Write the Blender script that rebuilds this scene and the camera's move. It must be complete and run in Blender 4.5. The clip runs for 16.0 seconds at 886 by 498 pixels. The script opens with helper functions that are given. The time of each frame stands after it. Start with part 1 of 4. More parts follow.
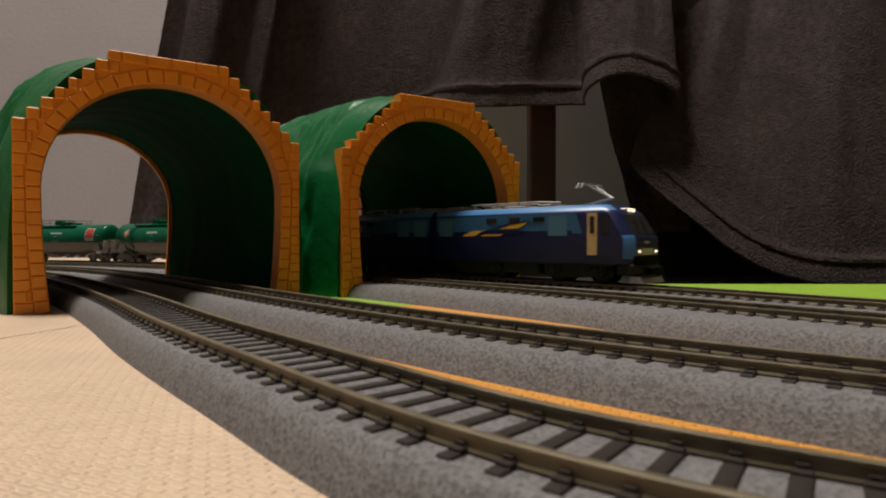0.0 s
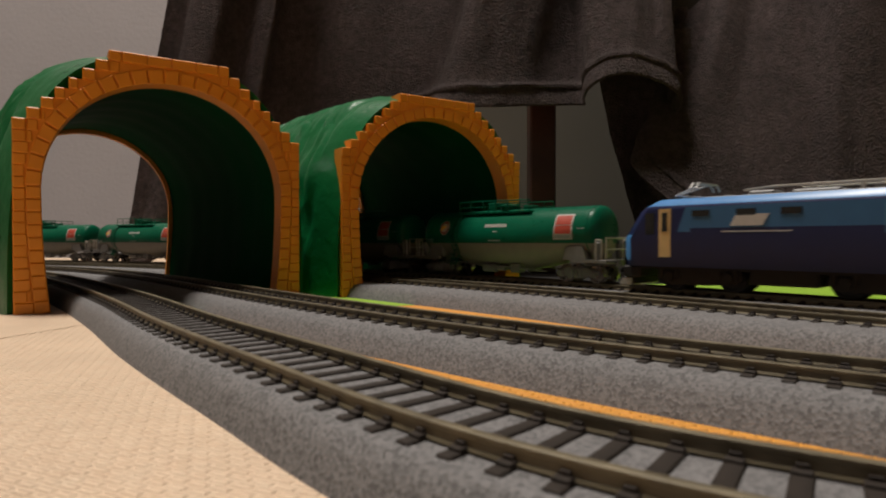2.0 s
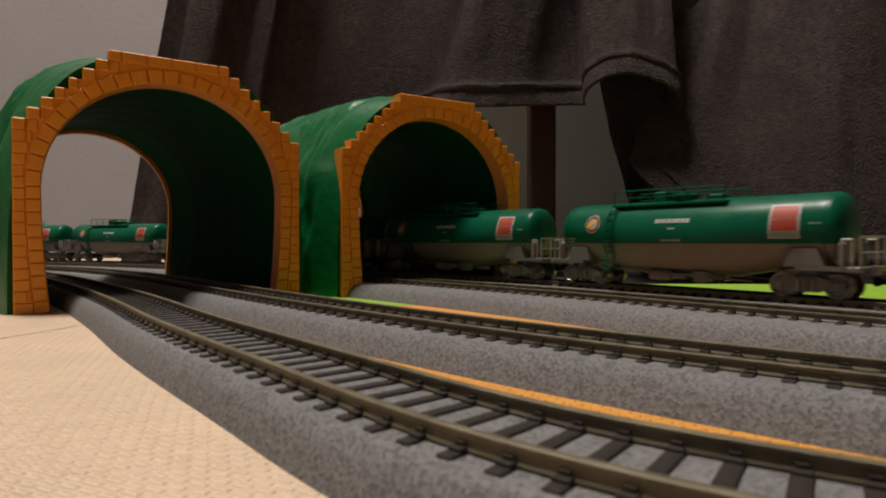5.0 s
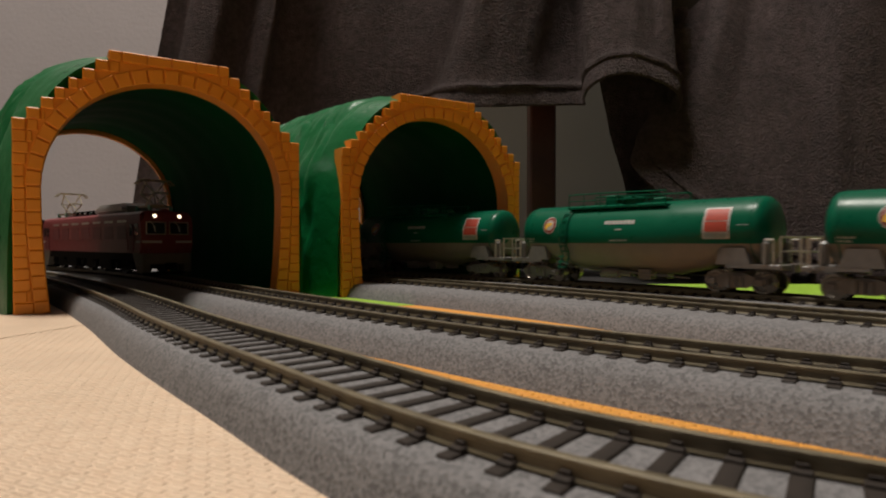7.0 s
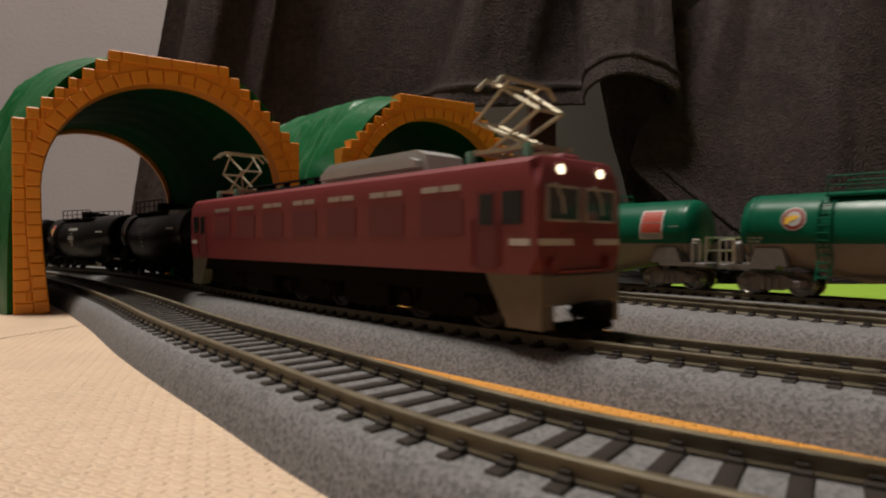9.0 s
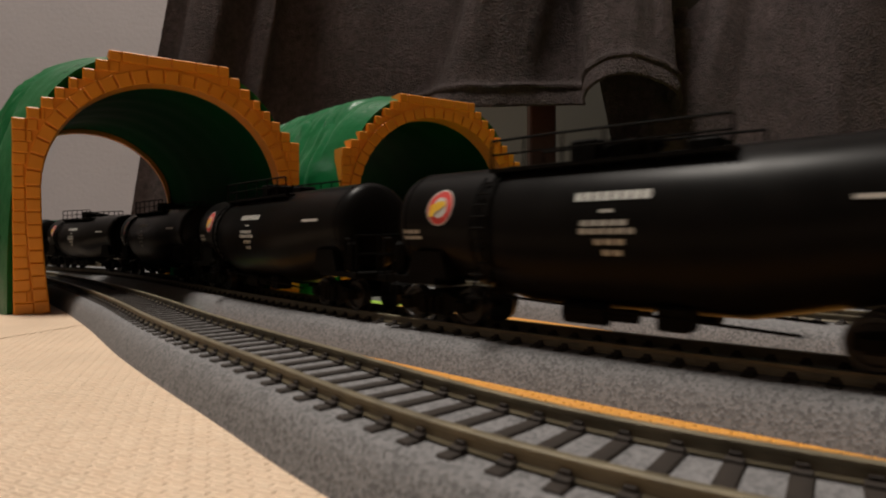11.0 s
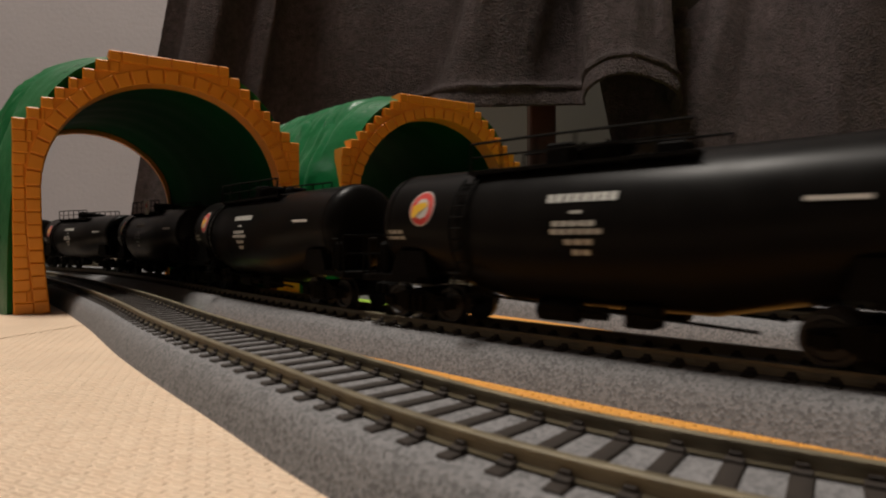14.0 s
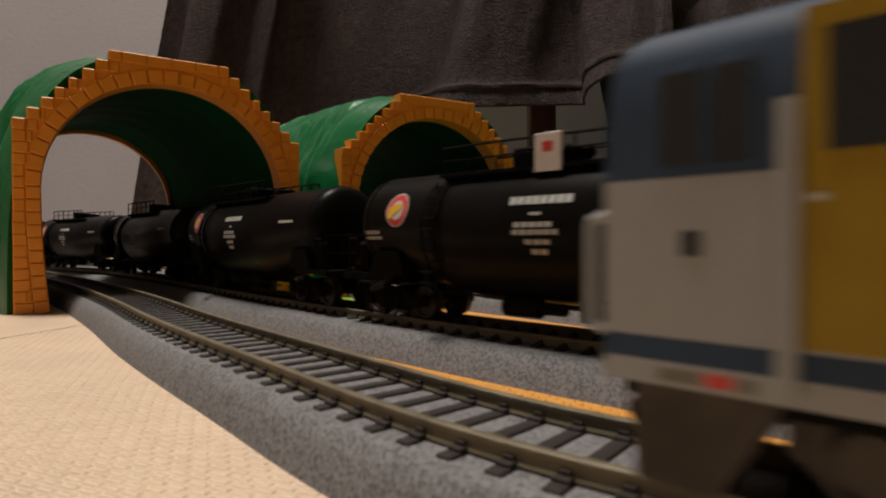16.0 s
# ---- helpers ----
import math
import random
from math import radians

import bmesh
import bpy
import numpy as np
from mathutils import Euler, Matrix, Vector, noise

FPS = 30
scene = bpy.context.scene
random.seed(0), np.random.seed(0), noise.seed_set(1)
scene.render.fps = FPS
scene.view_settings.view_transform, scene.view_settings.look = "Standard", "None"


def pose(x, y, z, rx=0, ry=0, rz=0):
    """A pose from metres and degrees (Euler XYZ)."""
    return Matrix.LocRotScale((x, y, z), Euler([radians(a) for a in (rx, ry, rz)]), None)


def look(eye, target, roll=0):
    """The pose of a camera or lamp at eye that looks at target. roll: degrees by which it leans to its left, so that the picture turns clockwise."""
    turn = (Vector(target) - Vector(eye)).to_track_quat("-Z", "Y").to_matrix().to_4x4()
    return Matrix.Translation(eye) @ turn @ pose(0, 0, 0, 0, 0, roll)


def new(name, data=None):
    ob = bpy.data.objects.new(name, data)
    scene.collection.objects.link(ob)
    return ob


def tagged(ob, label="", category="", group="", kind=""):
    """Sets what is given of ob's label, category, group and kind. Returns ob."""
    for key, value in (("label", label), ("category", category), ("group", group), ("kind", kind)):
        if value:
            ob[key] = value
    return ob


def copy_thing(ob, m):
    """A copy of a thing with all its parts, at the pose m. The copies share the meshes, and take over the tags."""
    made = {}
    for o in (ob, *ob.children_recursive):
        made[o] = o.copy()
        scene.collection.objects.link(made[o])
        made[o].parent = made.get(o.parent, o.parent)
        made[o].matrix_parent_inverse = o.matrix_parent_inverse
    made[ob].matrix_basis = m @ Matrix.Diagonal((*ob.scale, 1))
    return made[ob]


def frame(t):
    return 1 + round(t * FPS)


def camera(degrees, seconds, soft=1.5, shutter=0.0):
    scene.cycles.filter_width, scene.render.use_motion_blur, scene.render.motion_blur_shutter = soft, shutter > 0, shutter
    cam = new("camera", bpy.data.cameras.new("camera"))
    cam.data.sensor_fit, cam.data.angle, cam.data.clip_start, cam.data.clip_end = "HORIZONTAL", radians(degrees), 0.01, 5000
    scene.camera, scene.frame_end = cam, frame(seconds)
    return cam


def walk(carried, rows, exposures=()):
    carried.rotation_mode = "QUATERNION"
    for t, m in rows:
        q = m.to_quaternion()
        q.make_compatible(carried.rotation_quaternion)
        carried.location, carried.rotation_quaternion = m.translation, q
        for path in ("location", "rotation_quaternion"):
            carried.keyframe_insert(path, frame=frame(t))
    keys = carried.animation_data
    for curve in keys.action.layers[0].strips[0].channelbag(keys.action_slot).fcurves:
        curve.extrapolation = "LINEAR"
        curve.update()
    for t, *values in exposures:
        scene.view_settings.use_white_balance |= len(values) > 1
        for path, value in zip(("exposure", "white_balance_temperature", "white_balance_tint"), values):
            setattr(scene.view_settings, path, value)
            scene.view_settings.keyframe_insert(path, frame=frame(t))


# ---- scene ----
cam = camera(72.97, 16.0, soft=2.0, shutter=0.3)
cam.data.dof.use_dof = True
cam.data.dof.focus_distance, cam.data.dof.aperture_fstop = 0.26, 75.0
EYE = (0.0, 0.0, 0.0189)
view = pose(*EYE, 90 - 0.703, 0, 0)
walk(cam, [(0.0, view), (16.0, view)], [(0.0, 0.0), (16.0, 0.0)])

# ---- light ----
world = bpy.data.worlds.new("room_dusk")
world.use_nodes = True
world.node_tree.nodes["Background"].inputs[0].default_value = (0.55, 0.5, 0.47, 1)
world.node_tree.nodes["Background"].inputs[1].default_value = 0.004
scene.world = world


def lamp(name, power, size, place, target, colour):
    data = bpy.data.lights.new(name, "AREA")
    data.energy, data.size, data.color, data.shape = power, size, colour, "DISK"
    ob = new(name, data)
    ob.matrix_world = look(place, target)
    return ob


lamp("ceiling_lamp_light", 53.0, 0.5, (-0.42, 0.33, 2.1), (-0.25, 0.2, 0), (1.0, 0.92, 0.83))

# ---- materials ----
def mat(name, colour, rough=0.5, metal=0.0, vary=0.12, scale=400.0, bump=0.0, bump_scale=None, coat=0.0, emit=0.0, fine=0.0, gloss=0.5):
    m = bpy.data.materials.new(name)
    m.use_nodes = True
    n, l = m.node_tree.nodes, m.node_tree.links
    b = n["Principled BSDF"]
    b.inputs["Roughness"].default_value, b.inputs["Metallic"].default_value = rough, metal
    b.inputs["Coat Weight"].default_value = coat
    co = n.new("ShaderNodeTexCoord")
    big = n.new("ShaderNodeTexNoise")
    big.inputs["Scale"].default_value, big.inputs["Detail"].default_value = scale, 6.0
    l.new(co.outputs["Object"], big.inputs["Vector"])
    ramp = n.new("ShaderNodeValToRGB")
    ramp.color_ramp.elements[0].position, ramp.color_ramp.elements[1].position = 0.3, 0.7
    c = Vector(colour)
    ramp.color_ramp.elements[0].color = (*(c * (1 - vary)), 1)
    ramp.color_ramp.elements[1].color = (*(c * (1 + vary)), 1)
    l.new(big.outputs["Fac"], ramp.inputs["Fac"])
    out = ramp.outputs["Color"]
    if fine:
        small = n.new("ShaderNodeTexNoise")
        small.inputs["Scale"].default_value, small.inputs["Detail"].default_value = scale * 7, 3.0
        l.new(co.outputs["Object"], small.inputs["Vector"])
        mix = n.new("ShaderNodeMixRGB")
        mix.blend_type = "OVERLAY"
        mix.inputs[0].default_value = fine
        l.new(out, mix.inputs[1])
        l.new(small.outputs["Fac"], mix.inputs[2])
        out = mix.outputs[0]
    l.new(out, b.inputs["Base Color"])
    rr = n.new("ShaderNodeMapRange")
    rr.inputs["To Min"].default_value, rr.inputs["To Max"].default_value = max(0.02, rough - 0.08), min(1, rough + 0.08)
    l.new(big.outputs["Fac"], rr.inputs["Value"])
    l.new(rr.outputs[0], b.inputs["Roughness"])
    if bump:
        t = n.new("ShaderNodeTexNoise")
        t.inputs["Scale"].default_value, t.inputs["Detail"].default_value = bump_scale or scale, 5.0
        l.new(co.outputs["Object"], t.inputs["Vector"])
        bp = n.new("ShaderNodeBump")
        bp.inputs["Strength"].default_value, bp.inputs["Distance"].default_value = 1.0, bump
        l.new(t.outputs["Fac"], bp.inputs["Height"])
        l.new(bp.outputs[0], b.inputs["Normal"])
    b.inputs["Specular IOR Level"].default_value = gloss
    if emit:
        b.inputs["Emission Color"].default_value = (*colour, 1)
        b.inputs["Emission Strength"].default_value = emit
    return m


def weave_mat(name, colour, cell):
    """Foam mat with a pressed basket pattern."""
    m = mat(name, colour, 0.62, 0, 0.05, 60.0, fine=0.12)
    n, l = m.node_tree.nodes, m.node_tree.links
    co = n.new("ShaderNodeTexCoord")
    rot = n.new("ShaderNodeMapping")
    rot.inputs["Rotation"].default_value = (0, 0, 0.42)
    rot.inputs["Scale"].default_value = (1 / cell,) * 3
    l.new(co.outputs["Object"], rot.inputs["Vector"])
    brick = n.new("ShaderNodeTexBrick")
    brick.offset, brick.inputs["Scale"].default_value = 0.5, 1.0
    brick.inputs["Mortar Size"].default_value, brick.inputs["Mortar Smooth"].default_value = 0.22, 1.0
    brick.inputs["Brick Width"].default_value, brick.inputs["Row Height"].default_value = 1.0, 0.5
    l.new(rot.outputs[0], brick.inputs["Vector"])
    noise_t = n.new("ShaderNodeTexNoise")
    noise_t.inputs["Scale"].default_value = 2.3
    l.new(rot.outputs[0], noise_t.inputs["Vector"])
    add = n.new("ShaderNodeMath")
    add.operation = "MULTIPLY_ADD"
    add.inputs[1].default_value = -1.0
    l.new(brick.outputs["Fac"], add.inputs[0])
    l.new(noise_t.outputs["Fac"], add.inputs[2])
    bp = n.new("ShaderNodeBump")
    bp.inputs["Strength"].default_value, bp.inputs["Distance"].default_value = 1.0, 0.0004
    l.new(add.outputs[0], bp.inputs["Height"])
    l.new(bp.outputs[0], n["Principled BSDF"].inputs["Normal"])
    return m


def gravel_mat(name):
    """Moulded ballast: grey grains, each of its own tone."""
    m = mat(name, (0.135, 0.130, 0.131), 0.9, 0, 0.14, 150.0)
    n, l = m.node_tree.nodes, m.node_tree.links
    b = n["Principled BSDF"]
    co = n.new("ShaderNodeTexCoord")
    v = n.new("ShaderNodeTexVoronoi")
    v.inputs["Scale"].default_value = 3100.0
    l.new(co.outputs["Object"], v.inputs["Vector"])
    hue = n.new("ShaderNodeValToRGB")
    hue.color_ramp.elements[0].color, hue.color_ramp.elements[1].color = (0.05, 0.05, 0.05, 1), (0.25, 0.243, 0.245, 1)
    hue.color_ramp.elements[1].position = 0.8
    sep = n.new("ShaderNodeSeparateColor")
    l.new(v.outputs["Color"], sep.inputs[0])
    l.new(sep.outputs[0], hue.inputs["Fac"])
    mix = n.new("ShaderNodeMixRGB")
    mix.inputs[0].default_value = 0.5
    old = b.inputs["Base Color"].links[0].from_socket
    l.new(old, mix.inputs[1])
    l.new(hue.outputs[0], mix.inputs[2])
    l.new(mix.outputs[0], b.inputs["Base Color"])
    bp = n.new("ShaderNodeBump")
    bp.inputs["Strength"].default_value, bp.inputs["Distance"].default_value = 0.6, 0.00011
    l.new(v.outputs["Distance"], bp.inputs["Height"])
    l.new(bp.outputs[0], b.inputs["Normal"])
    return m


M = dict(
    cream=weave_mat("cream_foam", (0.76, 0.575, 0.41), 0.0022),
    orange_mat=weave_mat("orange_foam", (0.75, 0.33, 0.045), 0.0022),
    green_mat=weave_mat("green_foam", (0.30, 0.52, 0.03), 0.0022),
    ballast=gravel_mat("moulded_ballast"),
    tie=mat("brown_plastic_tie", (0.026, 0.020, 0.016), 0.65, 0, 0.3, 900, gloss=0.25),
    rail=mat("dull_nickel_rail", (0.15, 0.125, 0.078), 0.5, 0.25, 0.3, 300),
    orange=mat("orange_plastic", (0.78, 0.28, 0.014), 0.46, 0, 0.05, 120, 0.00006, 2500),
    green=mat("green_plastic", (0.004, 0.125, 0.036), 0.3, 0, 0.06, 80, 0.00045, 200, gloss=0.4),
    # the shell's green again, darker and duller: the tunnels' inner shade is in it
    green_inside=mat("shaded_green_plastic", (0.002, 0.05, 0.016), 0.55, 0, 0.1, 80, 0.00012, 300, gloss=0.015),
    tank_green=mat("tank_green_paint", (0.002, 0.092, 0.047), 0.3, 0, 0.05, 300, gloss=0.18),
    tank_grey=mat("tank_grey_paint", (0.20, 0.178, 0.143), 0.55, 0, 0.06, 300),
    black=mat("black_tank_paint", (0.0055, 0.005, 0.0047), 0.34, 0, 0.15, 200, gloss=0.055),
    black_dull=mat("black_frame_plastic", (0.006, 0.0055, 0.005), 0.75, 0, 0.2, 500, gloss=0.04),
    grey_part=mat("grey_frame_plastic", (0.18, 0.172, 0.162), 0.45, 0, 0.12, 500),
    wheel=mat("blackened_wheel", (0.30, 0.27, 0.23), 0.28, 0.8, 0.2, 500),
    wheel_dark=mat("dark_wheel", (0.03, 0.027, 0.024), 0.45, 0.5, 0.2, 500),
    white=mat("white_print", (0.5, 0.485, 0.45), 0.5, 0, 0.08, 900),
    cream_print=mat("cream_door_paint", (0.62, 0.44, 0.19), 0.45, 0, 0.05, 500),
    red_print=mat("red_print", (0.50, 0.035, 0.028), 0.5, 0, 0.08, 900),
    brown_red_print=mat("brown_red_print", (0.20, 0.03, 0.018), 0.5, 0, 0.08, 900),
    panel_red=mat("orange_red_print", (0.40, 0.055, 0.03), 0.5, 0, 0.08, 900),
    yellow_print=mat("yellow_print", (0.70, 0.42, 0.03), 0.5, 0, 0.08, 900),
    pale_print=mat("pale_lettering", (0.42, 0.42, 0.39), 0.5, 0, 0.15, 900),
    grey_print=mat("grey_print", (0.25, 0.30, 0.27), 0.5, 0, 0.08, 900),
    navy=mat("navy_paint", (0.007, 0.013, 0.062), 0.36, 0, 0.06, 300),
    blue=mat("mid_blue_paint", (0.034, 0.125, 0.26), 0.36, 0, 0.05, 300),
    sky=mat("light_blue_paint", (0.06, 0.22, 0.50), 0.36, 0, 0.05, 300),
    pale=mat("pale_blue_panel", (0.07, 0.19, 0.29), 0.4, 0, 0.05, 300),
    roof=mat("grey_roof", (0.20, 0.20, 0.20), 0.5, 0, 0.1, 400),
    red=mat("maroon_red_paint", (0.175, 0.026, 0.029), 0.42, 0, 0.06, 300),
    red_dark=mat("maroon_grille", (0.125, 0.019, 0.022), 0.55, 0, 0.06, 300),
    silver=mat("silver_metal", (0.55, 0.53, 0.48), 0.35, 0.7, 0.1, 400),
    roof_box=mat("silver_grey_roof_cover", (0.38, 0.38, 0.37), 0.4, 0.1, 0.06, 300),
    brass=mat("weathered_pantograph_metal", (0.42, 0.38, 0.27), 0.45, 0.5, 0.15, 400),
    mint=mat("mint_insulator", (0.16, 0.42, 0.34), 0.5, 0, 0.08, 400),
    skirt=mat("warm_grey_skirt", (0.135, 0.122, 0.098), 0.6, 0, 0.08, 400),
    glass=mat("dark_cab_glass", (0.02, 0.022, 0.022), 0.12, 0, 0.1, 300, coat=0.6),
    light=mat("lit_headlight", (1.0, 0.84, 0.58), 0.4, 0, 0.0, 300, emit=2.5),
    ef_blue=mat("greyed_blue_paint", (0.030, 0.048, 0.080), 0.6, 0, 0.06, 300, gloss=0.15),
    ef_cream=mat("off_white_paint", (0.255, 0.256, 0.25), 0.5, 0, 0.05, 300),
    ef_yellow=mat("mustard_door_paint", (0.24, 0.15, 0.008), 0.5, 0, 0.06, 300, gloss=0.25),
    ef_under=mat("dusty_brown_underframe", (0.06, 0.05, 0.04), 0.7, 0, 0.25, 300, gloss=0.2),
    loco_under=mat("dusty_dark_underframe", (0.020, 0.018, 0.016), 0.65, 0, 0.25, 300, gloss=0.25),
    fleece=mat("grey_fleece", (0.088, 0.065, 0.063), 1.0, 0, 0.2, 30, 0.0026, 620, fine=0.7),
    fleece_hem=mat("grey_fleece_hem", (0.092, 0.069, 0.067), 1.0, 0, 0.2, 60, 0.0026, 620, fine=0.7),
    # dark brown for the unseen walls, chosen to weaken the bounced light
    dim=mat("dim_unseen_wall", (0.13, 0.10, 0.08), 0.7, 0, 0.1, 8),
    wall=mat("pale_wallpaper", (0.30, 0.28, 0.285), 0.85, 0, 0.03, 12, 0.0006, 160),
    floor=mat("pale_room_floor", (0.52, 0.46, 0.42), 0.5, 0, 0.06, 6),
    # black that paints the floor's shade under the blanket
    carpet=mat("floor_shade_black", (0.010, 0.009, 0.009), 0.95, 0, 0.2, 60),
    # near-black colour for the board that stands in for shade
    shade_black=mat("shaded_dark_board", (0.012, 0.009, 0.008), 0.6, 0, 0.2, 40),
    wood=mat("dark_stained_wood", (0.05, 0.016, 0.011), 0.35, 0, 0.35, 30, fine=0.3),
    panel=mat("grey_green_panel", (0.16, 0.148, 0.122), 0.6, 0, 0.06, 12),
    card=mat("white_card", (0.6, 0.55, 0.52), 0.6, 0, 0.06, 300),
)

# ---- mesh helpers, all in millimetres ----
U = 0.001


def finish(bm, name, materials, smooth=True):
    for v in bm.verts:
        v.co *= U
    bmesh.ops.recalc_face_normals(bm, faces=bm.faces)
    me = bpy.data.meshes.new(name)
    bm.to_mesh(me)
    bm.free()
    for m in materials if isinstance(materials, (list, tuple)) else [materials]:
        me.materials.append(m)
    if smooth:
        me.shade_smooth()
        me.set_sharp_from_angle(angle=radians(35))
    return me


def part(name, bm, material, parent=None, label="", smooth=True):
    ob = new(name, finish(bm, name, material, smooth))
    if parent:
        ob.parent = parent
    return tagged(ob, label)


def B():
    return bmesh.new()


def box(bm, x0, x1, y0, y1, z0, z1, bevel=0.0, mi=0):
    vs = [bm.verts.new((x, y, z)) for x in (x0, x1) for y in (y0, y1) for z in (z0, z1)]
    fs = [bm.faces.new([vs[i] for i in q]) for q in ((0, 1, 3, 2), (4, 6, 7, 5), (0, 4, 5, 1), (2, 3, 7, 6), (0, 2, 6, 4), (1, 5, 7, 3))]
    for f in fs:
        f.material_index = mi
    if bevel:
        es = list({e for f in fs for e in f.edges})
        bmesh.ops.bevel(bm, geom=es, offset=bevel, segments=1, affect="EDGES", profile=0.5)
    return bm


def prism(bm, outline, y0, y1, mi=0):
    """Outline in x and z, pulled from y0 to y1."""
    a = [bm.verts.new((x, y0, z)) for x, z in outline]
    b = [bm.verts.new((x, y1, z)) for x, z in outline]
    fs = [bm.faces.new(a), bm.faces.new(b[::-1])]
    for i in range(len(a)):
        j = (i + 1) % len(a)
        fs.append(bm.faces.new((a[j], a[i], b[i], b[j])))
    for f in fs:
        f.material_index = mi
    return fs


def rod(bm, p, q, r, n=6, mi=0):
    p, q = Vector(p), Vector(q)
    d = (q - p).normalized()
    a = d.orthogonal().normalized()
    c = d.cross(a)
    rings = []
    for o in (p, q):
        rings.append([bm.verts.new(o + r * (math.cos(2 * math.pi * i / n) * a + math.sin(2 * math.pi * i / n) * c)) for i in range(n)])
    fs = [bm.faces.new(rings[0][::-1]), bm.faces.new(rings[1])]
    for i in range(n):
        j = (i + 1) % n
        fs.append(bm.faces.new((rings[0][i], rings[0][j], rings[1][j], rings[1][i])))
    for f in fs:
        f.material_index = mi


def bent(bm, pts, r, n=5):
    for p, q in zip(pts, pts[1:]):
        rod(bm, p, q, r, n)


def tube(bm, pts, r, n=6):
    """One unbroken tube along the points."""
    pts = [Vector(p) for p in pts]
    rings = []
    for i, p in enumerate(pts):
        d = (pts[min(len(pts) - 1, i + 1)] - pts[max(0, i - 1)]).normalized()
        a = d.cross(Vector((1, 0.01, 0.02))).normalized()
        c = d.cross(a)
        rings.append([bm.verts.new(p + r * (math.cos(2 * math.pi * k / n) * a + math.sin(2 * math.pi * k / n) * c)) for k in range(n)])
    for a, b in zip(rings, rings[1:]):
        for k in range(n):
            j = (k + 1) % n
            bm.faces.new((a[k], a[j], b[j], b[k]))
    bm.faces.new(rings[0][::-1])
    bm.faces.new(rings[-1])


def spin_y(bm, profile, centre, n=18):
    """Turned about an axis along y: profile rows are (y, radius)."""
    cx, cy, cz = centre
    rings = []
    for y, r in profile:
        rings.append([bm.verts.new((cx + r * math.cos(2 * math.pi * i / n), cy + y, cz + r * math.sin(2 * math.pi * i / n))) for i in range(n)])
    for a, b in zip(rings, rings[1:]):
        for i in range(n):
            j = (i + 1) % n
            bm.faces.new((a[i], a[j], b[j], b[i]))
    bm.faces.new(rings[0])
    bm.faces.new(rings[-1][::-1])


# ---- track loops ----
def closed_curve(pts, n=24):
    p = [Vector((*q, 0)) for q in pts]
    out = []
    for i in range(len(p)):
        a, b, c, d = p[i - 1], p[i], p[(i + 1) % len(p)], p[(i + 2) % len(p)]
        for k in range(n):
            u = k / n
            out.append(0.5 * (2 * b + (c - a) * u + (2 * a - 5 * b + 4 * c - d) * u * u + (3 * b - a - 3 * c + d) * u ** 3))
    return out


class Loop:
    """A closed track line in millimetres; s grows from the near right side to the far left."""

    def __init__(self, pts, anchor, at):
        n = len(pts)
        i = [0.0]
        for k in range(n):
            i.append(i[-1] + (pts[(k + 1) % n] - pts[k]).length)
        self.s, self.pts, self.length = i, pts, i[-1]
        near = min(range(n), key=lambda k: (pts[k] - Vector((*anchor, 0))).length)
        self.shift = at - i[near]

    def place(self, s):
        u = (s - self.shift) % self.length
        k = int(np.searchsorted(self.s, u, side="right")) - 1
        k = min(k, len(self.pts) - 1)
        a, b = self.pts[k], self.pts[(k + 1) % len(self.pts)]
        return a.lerp(b, (u - self.s[k]) / max(1e-9, self.s[k + 1] - self.s[k]))

    def tangent(self, s):
        return (self.place(s + 2) - self.place(s - 2)).normalized()

    def offset(self, s, side, z=0.0):
        """side: millimetres away from the loop's middle."""
        t = self.tangent(s)
        return self.place(s) + Vector((t.y, -t.x, 0)) * side + Vector((0, 0, z))


P1 = [(84, -24), (65.9, 1.8), (38.8, 21.2), (7.1, 42.5), (-19.3, 72.5), (-44.7, 103.5), (-68.7, 135.4), (-93.7, 166.7), (-119.7, 197.1), (-146.5, 226.7), (-175.1, 254.7), (-207.3, 278.3), (-245, 293), (-290, 297), (-340, 290), (-410, 262), (-480, 205), (-530, 120), (-548, 20), (-530, -75), (-475, -160), (-390, -212), (-250, -232), (-100, -226), (-5, -200), (55, -165), (84, -115), (92, -64)]
P2 = [(104, 14), (78, 37.5), (47.8, 59.8), (17.5, 86.0), (-10.7, 114.3), (-37.4, 144.1), (-63.1, 174.7), (-88.7, 205.5), (-115.1, 235.6), (-143.0, 264.1), (-173.4, 290.1), (-206.8, 312.0), (-243.4, 328.1), (-282.4, 335.4), (-340, 333), (-425, 302), (-510, 235), (-566, 135), (-585, 20), (-566, -90), (-505, -190), (-410, -247), (-250, -268), (-90, -262), (15, -240), (85, -195), (120, -130), (128, -70), (120, -22)]
P4 = [(170, 50), (143, 80), (116, 107), (91.0, 136.5), (66.9, 168.3), (40.8, 198.7), (13.4, 227.8), (-15.3, 255.7), (-45.0, 282.5), (-75.7, 308.2), (-107.4, 332.5), (-140.3, 355.2), (-174.6, 375.7), (-210.4, 393.5), (-247, 408), (-285, 419), (-345, 425), (-450, 405), (-560, 345), (-645, 240), (-682, 120), (-690, 10), (-672, -120), (-600, -250), (-470, -335), (-280, -362), (-100, -350), (40, -322), (135, -255), (185, -160), (200, -70), (190, 5)]
line4 = closed_curve(P4)
line3 = []
for i, p in enumerate(line4):
    d = (line4[(i + 1) % len(line4)] - line4[i - 1]).normalized()
    line3.append(p - Vector((d.y, -d.x, 0)) * 31)
TRACK_1 = Loop(closed_curve(P1), (5.9, 41.6), 40)
